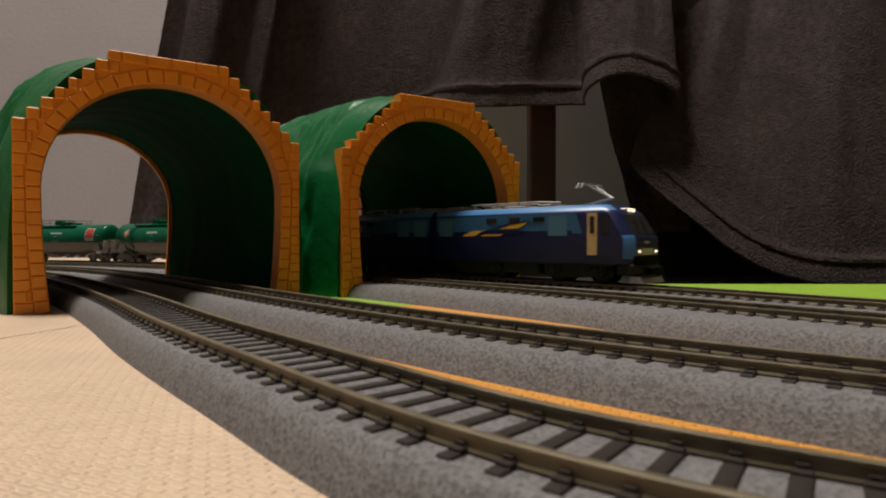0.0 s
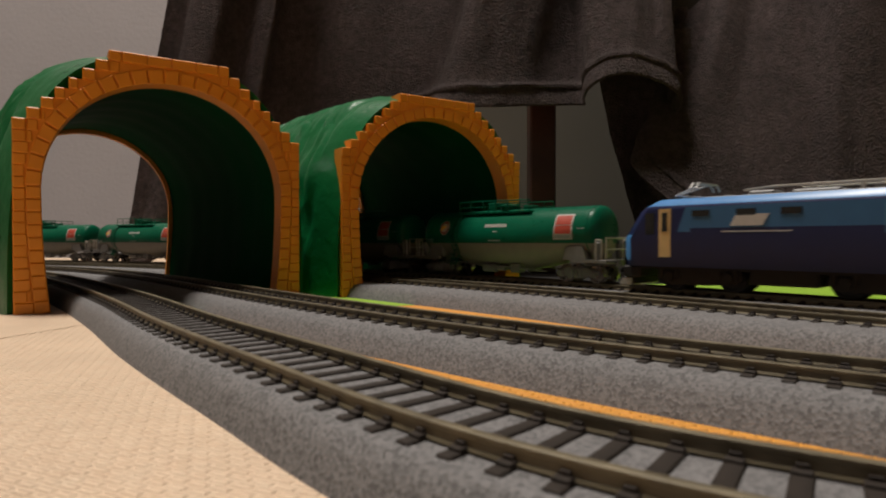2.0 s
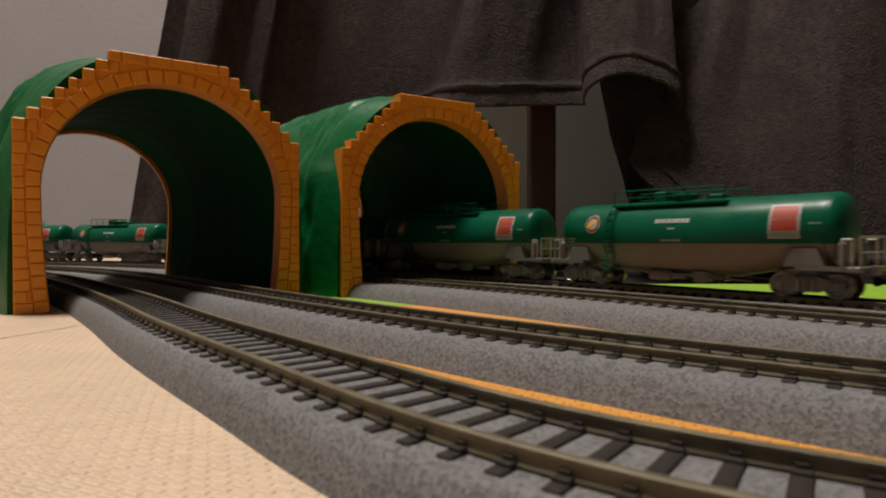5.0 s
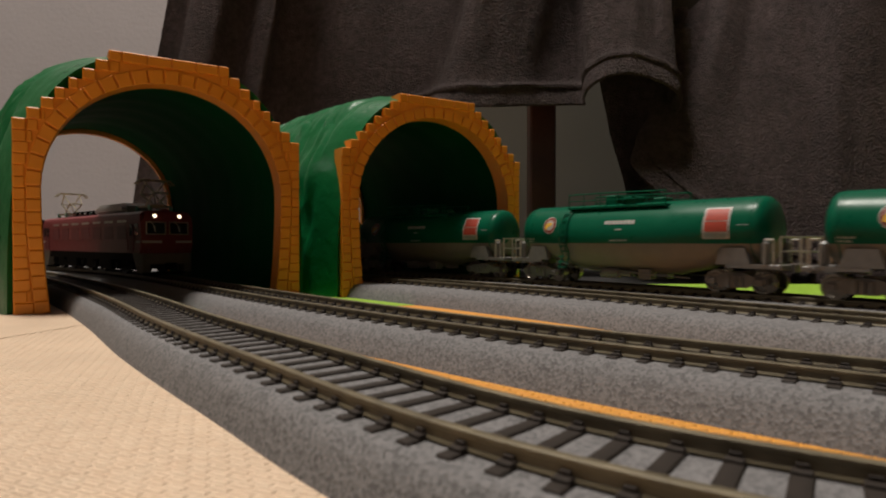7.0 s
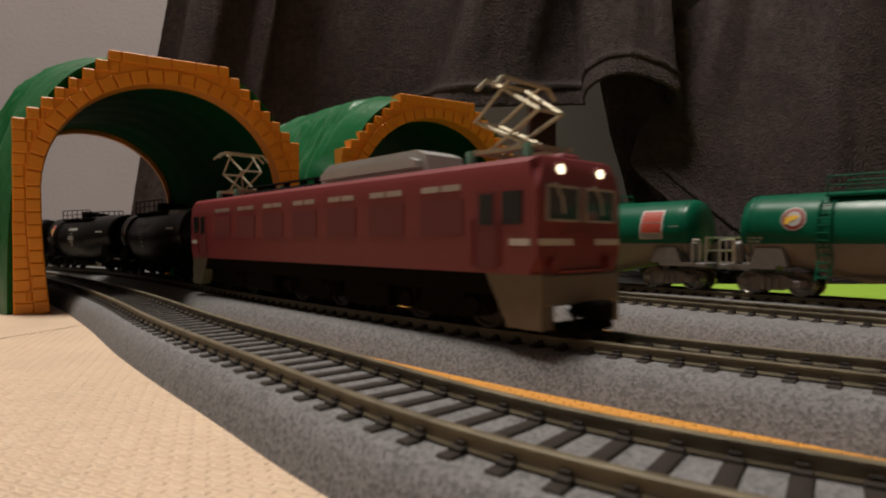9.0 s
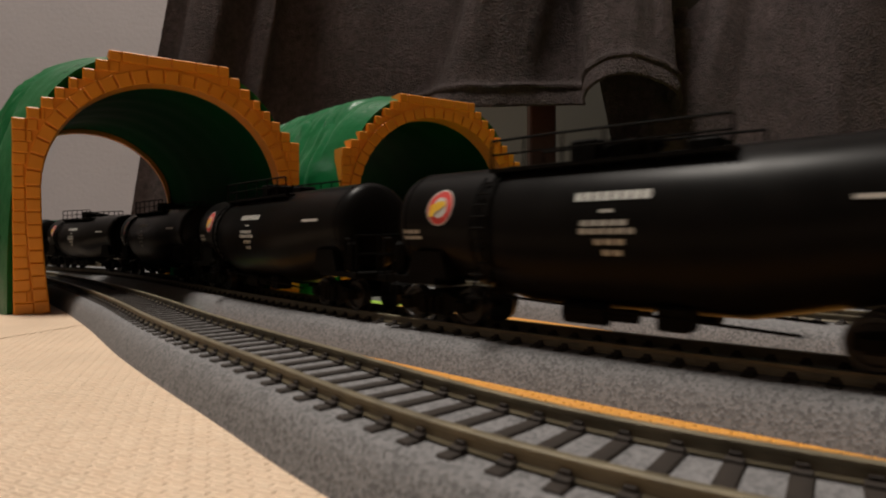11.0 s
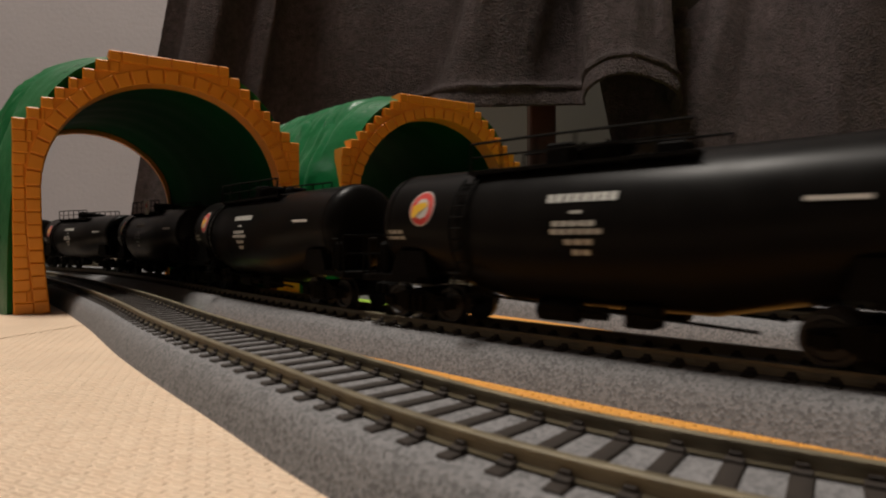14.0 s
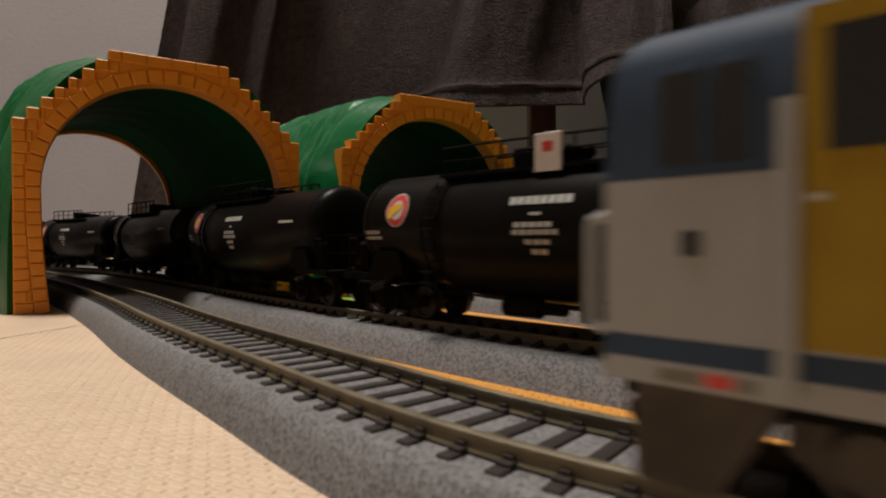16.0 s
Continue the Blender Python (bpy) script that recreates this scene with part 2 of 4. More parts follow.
TRACK_2 = Loop(closed_curve(P2), (17.5, 86.0), 80)
TRACK_3 = Loop(line3, (65.6, 118.7), 113.1)
TRACK_4 = Loop(line4, (91.0, 136.5), 120.2)
RAIL_TOP = 6.0

# ---- setting ----
def slab(name, x0, x1, y0, y1, z0, z1, material, label, category="", kind="structure"):
    return tagged(part(name, box(B(), x0, x1, y0, y1, z0, z1), material, smooth=False), label, category, kind=kind)


slab("floor", -1600, 1700, -1500, 1000, -16, -9, M["floor"], "pale smooth room floor under the foam mats", "floor")
slab("wall_north", -1600, 1700, 1000, 1060, -16, 2300, M["wall"], "pale grey papered wall behind the railway", "wall")
# three unseen walls close the room, dark so that little light bounces back
slab("wall_south", -1600, 1700, -1560, -1500, -16, 2300, M["dim"], "unseen dark brown wall that keeps bounced light low", "wall")
slab("wall_west", -1660, -1600, -1560, 1060, -16, 2300, M["dim"], "unseen dark brown wall that keeps bounced light low", "wall")
slab("wall_east", 1700, 1760, -1560, 1060, -16, 2300, M["dim"], "unseen dark brown wall that keeps bounced light low", "wall")
slab("ceiling", -1660, 1760, -1560, 1060, 2300, 2340, M["wall"], "plain pale ceiling", "ceiling")


def mat_piece(name, outline, material, label):
    bm = B()
    top = [bm.verts.new((x, y, 0)) for x, y in outline]
    low = [bm.verts.new((x, y, -9)) for x, y in outline]
    bm.faces.new(top)
    bm.faces.new(low[::-1])
    for i in range(len(top)):
        j = (i + 1) % len(top)
        bm.faces.new((top[j], top[i], low[i], low[j]))
    return tagged(part(name, bm, material, smooth=False), label, "foam mat", "foam mats under the railway", "structure")


# The seam between the orange and the green mats runs at 23 degrees.
def seam(x, shift=0.0):
    return shift + float(np.interp(x, [-72, -8.3, 10, 60, 700], [151.2, 178.6, 181, 165, 120]))


SEAM_X = (-72, -8.3, 10, 60, 700)


edge = [(90, -700), (90, -50), (65, 2), (38, 21), (6.2, 41.6), (-19.9, 72), (-44.7, 103.5), (-72, 140)]
mat_piece("foam_mat_green", [(x, seam(x)) for x in SEAM_X] + [(700, 262), (60, 268), (20, 330), (-20, 330), (-119.7, 197.1), (-93.7, 166.7)], M["green_mat"], "bright yellow-green foam mat with a woven pattern")
mat_piece("foam_mat_orange", [(700, -700)] + [(x, seam(x, -0.4)) for x in SEAM_X[::-1]] + edge[::-1], M["orange_mat"], "orange foam mat with a woven pattern")
mat_piece("foam_mat_cream", [(-287, -700)] + [(x - 0.3, y) for x, y in edge] + [(-81.6, 133.6), (-86, 116.5)], M["cream"], "cream foam mat with a pressed basket weave")
mat_piece("foam_mat_cream", [(-760, -700), (-287.5, -700), (-86.5, 116.6), (-82.1, 134.1), (-72.4, 141.2), (-94, 167), (-120, 197.4), (-20.4, 330.4), (19, 330.4), (19, 700), (-760, 700)], M["cream"], "cream foam mat with a pressed basket weave, seam in front")

# added slab: darkens the pale floor where the blanket would shade it
slab("carpet", 20, 900, 270, 900, -9, -8.0, M["carpet"], "near-black slab added as floor shade under the blanket", "carpet")

# ---- railway track ----
def sweep(loop, profile, stops, closed_profile=True):
    bm = B()
    rings = []
    for s in stops:
        rings.append([bm.verts.new(loop.offset(s, a, z)) for a, z in profile])
    n = len(profile)
    for a, b in zip(rings, rings[1:] + rings[:1]):
        for i in range(n if closed_profile else n - 1):
            j = (i + 1) % n
            bm.faces.new((a[i], a[j], b[j], b[i]))
    return bm


def rail_profile(c):
    t = RAIL_TOP
    half = [(0.5, t - 1.35), (0.46, t - 1.2), (0.3, t - 1.05), (0.28, t - 0.5), (0.42, t - 0.4), (0.42, t - 0.06), (0.32, t)]
    return [(c - a, z) for a, z in half] + [(c + a, z) for a, z in half[::-1]]


def railway(loop, label, shown, near=13.2):
    n = int(loop.length / 5)
    stops = [loop.length * i / n for i in range(n)]
    root = tagged(new("railway_track"), label, "railway track", "model railway tracks")
    rnd = random.Random(int(loop.length))
    h = RAIL_TOP - 1.55
    a = min(4.0, near - 7.4)
    part("roadbed", sweep(loop, [(-near, 0), (-near + a * 0.35, h * 0.62), (-near + a * 0.75, h - 0.25), (-near + a, h), (7.4, h), (8.0, h - 0.25), (9.9, h * 0.62), (12.6, 0)], stops), M["ballast"], root, "grey moulded ballast roadbed")
    for c in (-4.7, 4.7):
        part("rail", sweep(loop, rail_profile(c), stops), M["rail"], root, "dull brownish metal rail")
    bm = B()
    box(bm, -0.68, 0.68, -7.0, 7.0, -0.9, 0.26, 0.1)
    for y in (-4.7, 4.7):
        for k in (-1, 1):
            y0, y1 = sorted((y + k * 0.16, y + k * 1.15))
            box(bm, -0.62, 0.62, y0, y1, 0.2, 0.52, 0.08)
            y0, y1 = sorted((y + k * 0.16, y + k * 0.6))
            box(bm, -0.4, 0.4, y0, y1, 0.5, 0.84, 0.06)
    sleeper = finish(bm, "sleeper", M["tie"], smooth=False)
    far = B()
    pitch = loop.length / round(loop.length / 3.8)
    for i in range(int(loop.length / pitch + 0.5)):
        s = shown[0] + i * pitch
        t = loop.tangent(s)
        p = loop.offset(s, 0, h - 0.02)
        if s < shown[1]:
            ob = new("sleeper", sleeper)
            ob.parent = root
            ob.matrix_local = pose(p.x * U, p.y * U, p.z * U, 0, 0, math.degrees(math.atan2(t.y, t.x)) + rnd.uniform(-0.5, 0.5))
        else:
            a = math.atan2(t.y, t.x)
            before = len(far.verts)
            box(far, -0.85, 0.85, -7.0, 7.0, -0.9, 0.26)
            far.verts.ensure_lookup_table()
            m = Matrix.Translation(p) @ Matrix.Rotation(a, 4, "Z")
            for k in range(before, len(far.verts)):
                far.verts[k].co = m @ far.verts[k].co
    tagged(part("far_sleepers", far, M["tie"], root, smooth=False), kind="stuff")
    return root


railway(TRACK_1, "single track on grey moulded ballast beside the cream mat", (-10, 300), 10.0)
railway(TRACK_2, "single track on grey moulded ballast between two tunnels' feet", (20, 380), 12.0)
railway(TRACK_3, "single empty track on grey moulded ballast", (20, 330), 19.0)
railway(TRACK_4, "single track on grey moulded ballast beside the green mat", (20, 330))

# ---- toy tunnels ----
ROW, STEP, WIDE = 2.99, 3.13, 75.8
SPRING, RADIUS, REACH = 33.4, 31.0, 31.8
FOOT = 29.9


def inner(z):
    """Half the opening's width at height z."""
    if z >= SPRING:
        return REACH * math.sqrt(max(0.0, 1 - ((z - SPRING) / RADIUS) ** 2))
    u = (SPRING - z) / SPRING
    return REACH - (REACH - FOOT) * u * u


def skyline(x):
    """Height of the stepped brick front at x from its middle."""
    k = min(7, int((WIDE / 2 - abs(x)) / STEP))
    return (17 + k) * ROW


def toy_tunnel(place, yaw, back, label):
    root = tagged(new("toy_tunnel"), label, "toy tunnel", "toy tunnels over the tracks")
    depth = 6.5
    # plain orange front behind the bricks
    bm = B()
    top = []
    for k in range(8):
        x = -WIDE / 2 + k * STEP
        top += [(x, (16 + k) * ROW), (x, (17 + k) * ROW)]
    ring_out = [(-WIDE / 2, 0)] + [(x, z) for x, z in top] + [(-x, z) for x, z in top[::-1]] + [(WIDE / 2, 0)]
    ring_in = [(-inner(z), z) for z in np.linspace(0, SPRING, 9)] + [(-REACH * math.cos(a), SPRING + RADIUS * math.sin(a)) for a in np.linspace(0.12, math.pi - 0.12, 30)] + [(inner(z), z) for z in np.linspace(SPRING, 0, 9)]
    a0 = [bm.verts.new((x, -0.08, z)) for x, z in ring_out]
    a1 = [bm.verts.new((x, -0.08, z)) for x, z in ring_in]
    es = [bm.edges.new((p, q)) for p, q in zip(a0, a0[1:])] + [bm.edges.new((p, q)) for p, q in zip(a1, a1[1:])]
    es += [bm.edges.new((a0[0], a1[0])), bm.edges.new((a0[-1], a1[-1]))]
    bmesh.ops.triangle_fill(bm, use_beauty=True, edges=es)
    ex = bmesh.ops.extrude_face_region(bm, geom=[f for f in bm.faces])
    for v in [g for g in ex["geom"] if isinstance(g, bmesh.types.BMVert)]:
        v.co.y += depth
    part("front_wall", bm, M["orange"], root, "orange plastic brick front with stepped top", smooth=False)

    rnd = random.Random(5)

    def brick(x0, x1, z0, z1, top_step=False):
        bm = B()
        g = 0.05
        box(bm, x0 + g + rnd.uniform(-0.04, 0.08), x1 - g - rnd.uniform(-0.04, 0.08), rnd.uniform(-0.66, -0.5) - (0.4 if top_step else 0), 0.5, z0 + g, z1 - g, 0.25)
        part("brick", bm, M["orange"], root, smooth=False)

    def outer_of_arch(z):
        if z >= SPRING:
            return (REACH + 3.5) * math.sqrt(max(0.0, 1 - ((z - SPRING) / (RADIUS + 4.0)) ** 2))
        return inner(z) + 3.3

    # courses of bricks
    for r in range(24):
        z0, z1 = r * ROW, (r + 1) * ROW
        zm = (z0 + z1) / 2
        xo = WIDE / 2 - max(0, r - 16) * STEP
        xi = outer_of_arch(z0) if z1 > SPRING else outer_of_arch(zm)
        if z0 >= SPRING + RADIUS + 4.0:
            xi = 0.0
        if z0 < SPRING + RADIUS + 4.0 < z1:
            xi = 0.0 if r >= 23 else xi
        for side in (-1, 1):
            x = xo
            k = 0
            while x > xi + 0.5:
                w = STEP if (k == 0 and (r >= 16 or r % 2)) else STEP * 2
                if r == 23:
                    w = STEP * 2 if k else STEP
                nx = max(xi, x - w)
                if nx - xi < 1.0:
                    nx = xi
                if xi == 0.0 and nx <= 0.1:
                    nx = 0.0
                brick(*sorted((side * x, side * nx)), z0, z1, r == 23 or (r >= 16 and k == 0))
                x = nx
                k += 1
    # stones along the legs
    for r in range(10):
        z0, z1 = r * SPRING / 10, (r + 1) * SPRING / 10
        for side in (-1, 1):
            bm = B()
            g = 0.08
            o = [(side * (inner(z0) - 0.1), z0 + g), (side * (inner(z0) + 3.2), z0 + g), (side * (inner(z1) + 3.2), z1 - g), (side * (inner(z1) - 0.1), z1 - g)]
            fs = prism(bm, o, -0.85, 0.6)
            bmesh.ops.bevel(bm, geom=list({e for f in fs for e in f.edges}), offset=0.26, segments=1, affect="EDGES")
            part("brick", bm, M["orange"], root, smooth=False)
    n = 25
    for i in range(n):
        t0, t1 = math.pi * i / n + 0.006, math.pi * (i + 1) / n - 0.006
        bm = B()
        o = [((REACH + q * 0.87) * math.cos(t), SPRING + (RADIUS + q) * math.sin(t)) for q, t in ((-0.1, t0), (3.9, t0), (3.9, t1), (-0.1, t1))]
        fs = prism(bm, o, -0.85, 0.6)
        bmesh.ops.bevel(bm, geom=list({e for f in fs for e in f.edges}), offset=0.26, segments=1, affect="EDGES")
        part("brick", bm, M["orange"], root, smooth=False)

    # green rocky shell from the front to the back
    bm = B()
    rows = 96
    rings_o, rings_i = [], []
    angles = np.linspace(0, math.pi, 81)
    for j in range(rows + 1):
        u = j / rows
        ro, ri = [], []
        dx, dy = back[0] * u, 0.6 + (back[1] - 0.6) * u
        waist = 1.0 + 0.17 * math.sin(math.pi * min(0.62, 0.02 + u * 1.9))
        for a in angles:
            ca, sa = math.cos(a), math.sin(a)
            # squarish arch
            e = 3.0
            q = 1 / (abs(ca) ** e + abs(sa) ** e) ** (1 / e)
            ox, oz = 38.8 * q * ca, 71.0 * q * sa
            if oz > 38:
                k = (oz - 38) / 33.5
                ox *= 1 - 0.03 * k
            bumpy = 0.0
            if 0.02 < u < 0.98:
                v = Vector((a * 3.1, u * 2.2, place[0] * 0.1))
                bumpy = 2.4 * noise.noise(v) + 1.3 * noise.noise(Vector((a * 5, u * 9, place[0]))) + 2.6 * abs(noise.noise(Vector((a * 2.4, u * 30 + 2.0 * noise.noise(Vector((a * 3, u * 5, 7))), place[0])))) + 0.9 * noise.noise(Vector((a * 9, u * 34, place[0])))
            c = min(1.0, max(0.0, (u - 0.09) / 0.05))
            bumpy = (bumpy - 1.6) * c * c * (3 - 2 * c)
            f = waist + bumpy / 40
            ro.append(bm.verts.new((dx + ox * f, dy, max(0, oz * (1 + 0.35 * (waist - 1)) + bumpy * sa * 0.6))))
            zi = SPRING * min(1, a / 0.9) if a < 0.9 else (SPRING * min(1, (math.pi - a) / 0.9) if a > math.pi - 0.9 else None)
            if zi is None:
                b = (a - 0.9) / (math.pi - 1.8) * math.pi
                xi, zi = REACH * math.cos(b), SPRING + RADIUS * math.sin(b)
            else:
                xi = inner(zi) * (1 if ca > 0 else -1)
            grow = 1.035 + 0.003 * math.sin(u * 40) + 0.012 * noise.noise(Vector((a * 2.2, u * 6, 4 + place[0])))
            ri.append(bm.verts.new((back[0] * u + xi * grow, depth + 0.1 + (back[1] - depth - 0.1) * u, zi * (1.0 + (grow - 1.0) * 0.6))))
        rings_o.append(ro)
        rings_i.append(ri)
    for a, b in zip(rings_o, rings_o[1:]):
        for i in range(80):
            bm.faces.new((a[i], a[i + 1], b[i + 1], b[i]))
    for j in (0, rows):
        for i in range(80):
            bm.faces.new((rings_o[j][i], rings_o[j][i + 1], rings_i[j][i + 1], rings_i[j][i]))
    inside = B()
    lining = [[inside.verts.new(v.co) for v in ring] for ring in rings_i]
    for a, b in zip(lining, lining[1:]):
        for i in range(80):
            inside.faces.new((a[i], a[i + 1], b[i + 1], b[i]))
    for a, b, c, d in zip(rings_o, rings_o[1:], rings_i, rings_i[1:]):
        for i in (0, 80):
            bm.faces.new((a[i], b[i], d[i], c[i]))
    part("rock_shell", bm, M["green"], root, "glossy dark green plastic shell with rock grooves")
    # inner skin in the darkened green, so the openings look shaded
    part("lining", inside, M["green_inside"], root, "dark green inside of the shell, shade put into its colour")
    # orange lip at the back
    bm = B()
    pts = [(inner(z), z) for z in np.linspace(0, SPRING, 8)] + [(REACH * math.cos(a), SPRING + RADIUS * math.sin(a)) for a in np.linspace(0.1, math.pi - 0.1, 30)] + [(-inner(z), z) for z in np.linspace(SPRING, 0, 8)]
    rings = []
    for x, z in pts:
        d = Vector((x, z - min(z, SPRING))).normalized() if z > SPRING else Vector((1 if x > 0 else -1, 0))
        row = []
        for o, y in ((-0.3, 0), (3.5, 0), (3.5, 3), (-0.3, 3)):
            row.append(bm.verts.new((back[0] + x + d.x * o, back[1] + 0.02 + y, z + d.y * o)))
        rings.append(row)
    for a, b in zip(rings, rings[1:]):
        for i in range(4):
            j = (i + 1) % 4
            bm.faces.new((a[i], a[j], b[j], b[i]))
    bm.faces.new(rings[0])
    bm.faces.new(rings[-1][::-1])
    part("back_rim", bm, M["orange"], root, "orange rim of the far opening")
    root.matrix_world = pose(place[0] * U, place[1] * U, 0, 0, 0, yaw) @ Matrix.Translation((WIDE / 2 * U, 0, 0))
    return root


toy_tunnel((-110.6, 153.9), 32.66, (-18, 102), "green rocky toy tunnel with orange brick front beside cream mat")
toy_tunnel((-34.4, 202.9), 30.94, (-18, 102), "green rocky toy tunnel with orange brick front on green mat")

# ---- blanket and furniture ----
# Plan of the cloth, column by column: the hem's x, y, z and the x, y of the cloth above it.
CLOTH = [
    (-280, 522, -2, -235, 520),
    (-269, 520, -2, -223, 523),
    (-250, 508, 1, -206, 516),
    (-235, 515, 11, -183, 509),
    (-209, 524, 33, -168, 524),
    (-176, 512, 52, -137, 502),
    (-154, 522, 82, -138, 522),
    (-119, 518, 101, -110, 526),
    (-79, 512, 112, -69, 520),
    (-45, 514, 122, -25, 523),
    (-15, 508, 128, 5, 510),
    (-9, 482, 125, 24, 479),
    (-2, 462, 121, 33, 461),
    (13, 452, 120, 45, 455),
    (36, 448, 119, 58, 457),
    (62, 449, 120, 76, 464),
    (85, 452, 121, 98, 476),
    (101, 450, 121, 109, 477),
    (104, 436, 118, 108, 459),
    (98, 412, 117, 105, 444),
    (97, 393, 119, 104, 436),
    (106, 384, 124, 120, 436),
    (120, 383, 125, 136, 436),
    (134, 384, 122, 148, 435),
    (145, 387, 118, 157, 434),
    (154, 394, 113, 162, 437),
    (158, 405, 107, 169, 451),
    (150, 411, 96, 184, 470),
    (135, 406, 85, 197, 485),
    (126, 397, 73, 209, 491),
    (128, 388, 61, 220, 484),
    (142, 380, 45, 229, 472),
    (159, 373, 29, 239, 474),
    (177, 368, 13, 254, 477),
    (198, 365, 1, 263, 464),
    (222, 364, -6, 276, 455),
    (246, 364, -8, 281, 429),
    (270, 364, -8, 292, 413),
    (317, 366, -8, 326, 408),
    (370, 368, -8, 391, 416),
    (460, 370, -8, 456, 409),
]


def fleece_blanket():
    root = tagged(new("fleece_blanket"), "dark grey fleece blanket hanging in folds with a thick hem", "blanket")
    n = len(CLOTH)

    def spline(u):
        x = u * (n - 1)
        i = min(n - 2, int(x))
        f = x - i
        g = lambda k: np.array(CLOTH[max(0, min(n - 1, k))], float)
        a, b, c, d = g(i - 1), g(i), g(i + 1), g(i + 2)
        return 0.5 * (2 * b + (c - a) * f + (2 * a - 5 * b + 4 * c - d) * f * f + (3 * b - a - 3 * c + d) * f ** 3)

    cols, high = 420, 236.0
    # heights along a column: the hem's edge, its stitched ridge, then the open cloth
    band = [(0.0, 0.6), (1.2, 2.2), (4.0, 2.6), (8.0, 2.3), (11.5, 1.7), (13.0, 1.6), (14.2, 3.0), (16.2, 3.3), (18.0, 2.0), (19.0, 0.7), (20.5, 0.3)]
    flat = []
    for i in range(cols + 1):
        c = spline(i / cols)
        flat.append((Vector(c[:3]), Vector((c[3], c[4], high))))
    bm = B()
    grid = []
    for i, (h, t) in enumerate(flat):
        u = i / cols
        d = flat[min(cols, i + 1)][0] - flat[max(0, i - 1)][0]
        d.z = 0
        nrm = Vector((d.y, -d.x, 0)).normalized()
        line = []
        rise = [(q, out) for q, out in band] + [(20.5 + (362 - h.z - 20.5) * k / 64, 0.0) for k in range(1, 65)]
        for q, out in rise:
            v = q / (high - h.z)
            p = Vector((h.x + (t.x - h.x) * v, h.y + (t.y - h.y) * v, h.z + q))
            soft_fold = 5.0 * noise.noise(Vector((u * 30, v * 0.7, 3))) + 2.2 * noise.noise(Vector((u * 62, v * 1.6, 8)))
            p += nrm * (out + 0.5 * noise.noise(Vector((i * 0.3, q * 0.2, 1))) + soft_fold * min(1, v * 2.5))
            line.append(bm.verts.new(p))
        grid.append(line)
    for a, b in zip(grid, grid[1:]):
        for j in range(len(a) - 1):
            f = bm.faces.new((a[j], b[j], b[j + 1], a[j + 1]))
            f.material_index = 1 if j < 9 else 0
    bmesh.ops.solidify(bm, geom=list(bm.faces), thickness=2.4)
    part("drape", bm, [M["fleece"], M["fleece_hem"]], root, "soft hanging fleece with a stitched hem along its lower edge")
    # cloth that hangs in the shade inside the rolled fold
    bm = B()
    lines = []
    for j in range(25):
        v = j / 24
        # the left edge reaches out over the panel in place of its soft shadow
        left = 116 + 34 * v ** 1.4 + 1.2 * noise.noise(Vector((v * 5, 0, 2)))
        lines.append([bm.verts.new((left + (182 - left) * k / 16, 462 - 22 * (k / 16) ** 1.4 - 2 * math.sin(math.pi * k / 5 + v), 176 - 150 * v)) for k in range(17)])
    for a, b in zip(lines, lines[1:]):
        for k in range(16):
            bm.faces.new((a[k], a[k + 1], b[k + 1], b[k]))
    bmesh.ops.solidify(bm, geom=list(bm.faces), thickness=2.0)
    part("inner_fold", bm, M["fleece"], root)
    return root


fleece_blanket()


def blanket_stand():
    root = tagged(new("blanket_stand"), "dark stained wooden stand holding up the blanket", "stand")
    for x, y in ((85, 520), (420, 520), (85, 900), (420, 900)):
        part("leg", box(B(), x - 11, x + 11, y - 11, y + 11, -8.0, 345, 1.5), M["wood"], root, "dark red-brown wooden leg")
    # added board, coloured as the dark hollow under the hem
    part("shade_board", box(B(), 158, 480, 470, 482, -8.0, 335, 2), M["shade_black"], root, "near-black board added as shade below the blanket")
    part("apron", box(B(), -230, 480, 470, 482, 336, 362, 2), M["wood"], root, "dark wooden apron rail")
    return root


blanket_stand()
slab("panel_back", -60, 480, 600, 612, -8.0, 345, M["panel"], "dull grey-green panel under the table", "panel", kind="")

# ---- rolling stock: x forward, z up from the rail top ----
def wheelset(bm_parent, x, material, r=2.75):
    bm = B()
    for y in (-3.9, 3.9):
        o = -1 if y < 0 else 1
        spin_y(bm, [(-0.9 * o, r + 0.35), (-0.55 * o, r + 0.35), (-0.5 * o, r), (0.75 * o, r), (0.75 * o, r - 0.5), (0.45 * o, r - 0.75), (0.45 * o, 1.0), (0.8 * o, 0.8)], (x, y, r))
    rod(bm, (x, -3.5, r), (x, 3.5, r), 0.6, 8)
    return part("wheelset", bm, material, bm_parent)


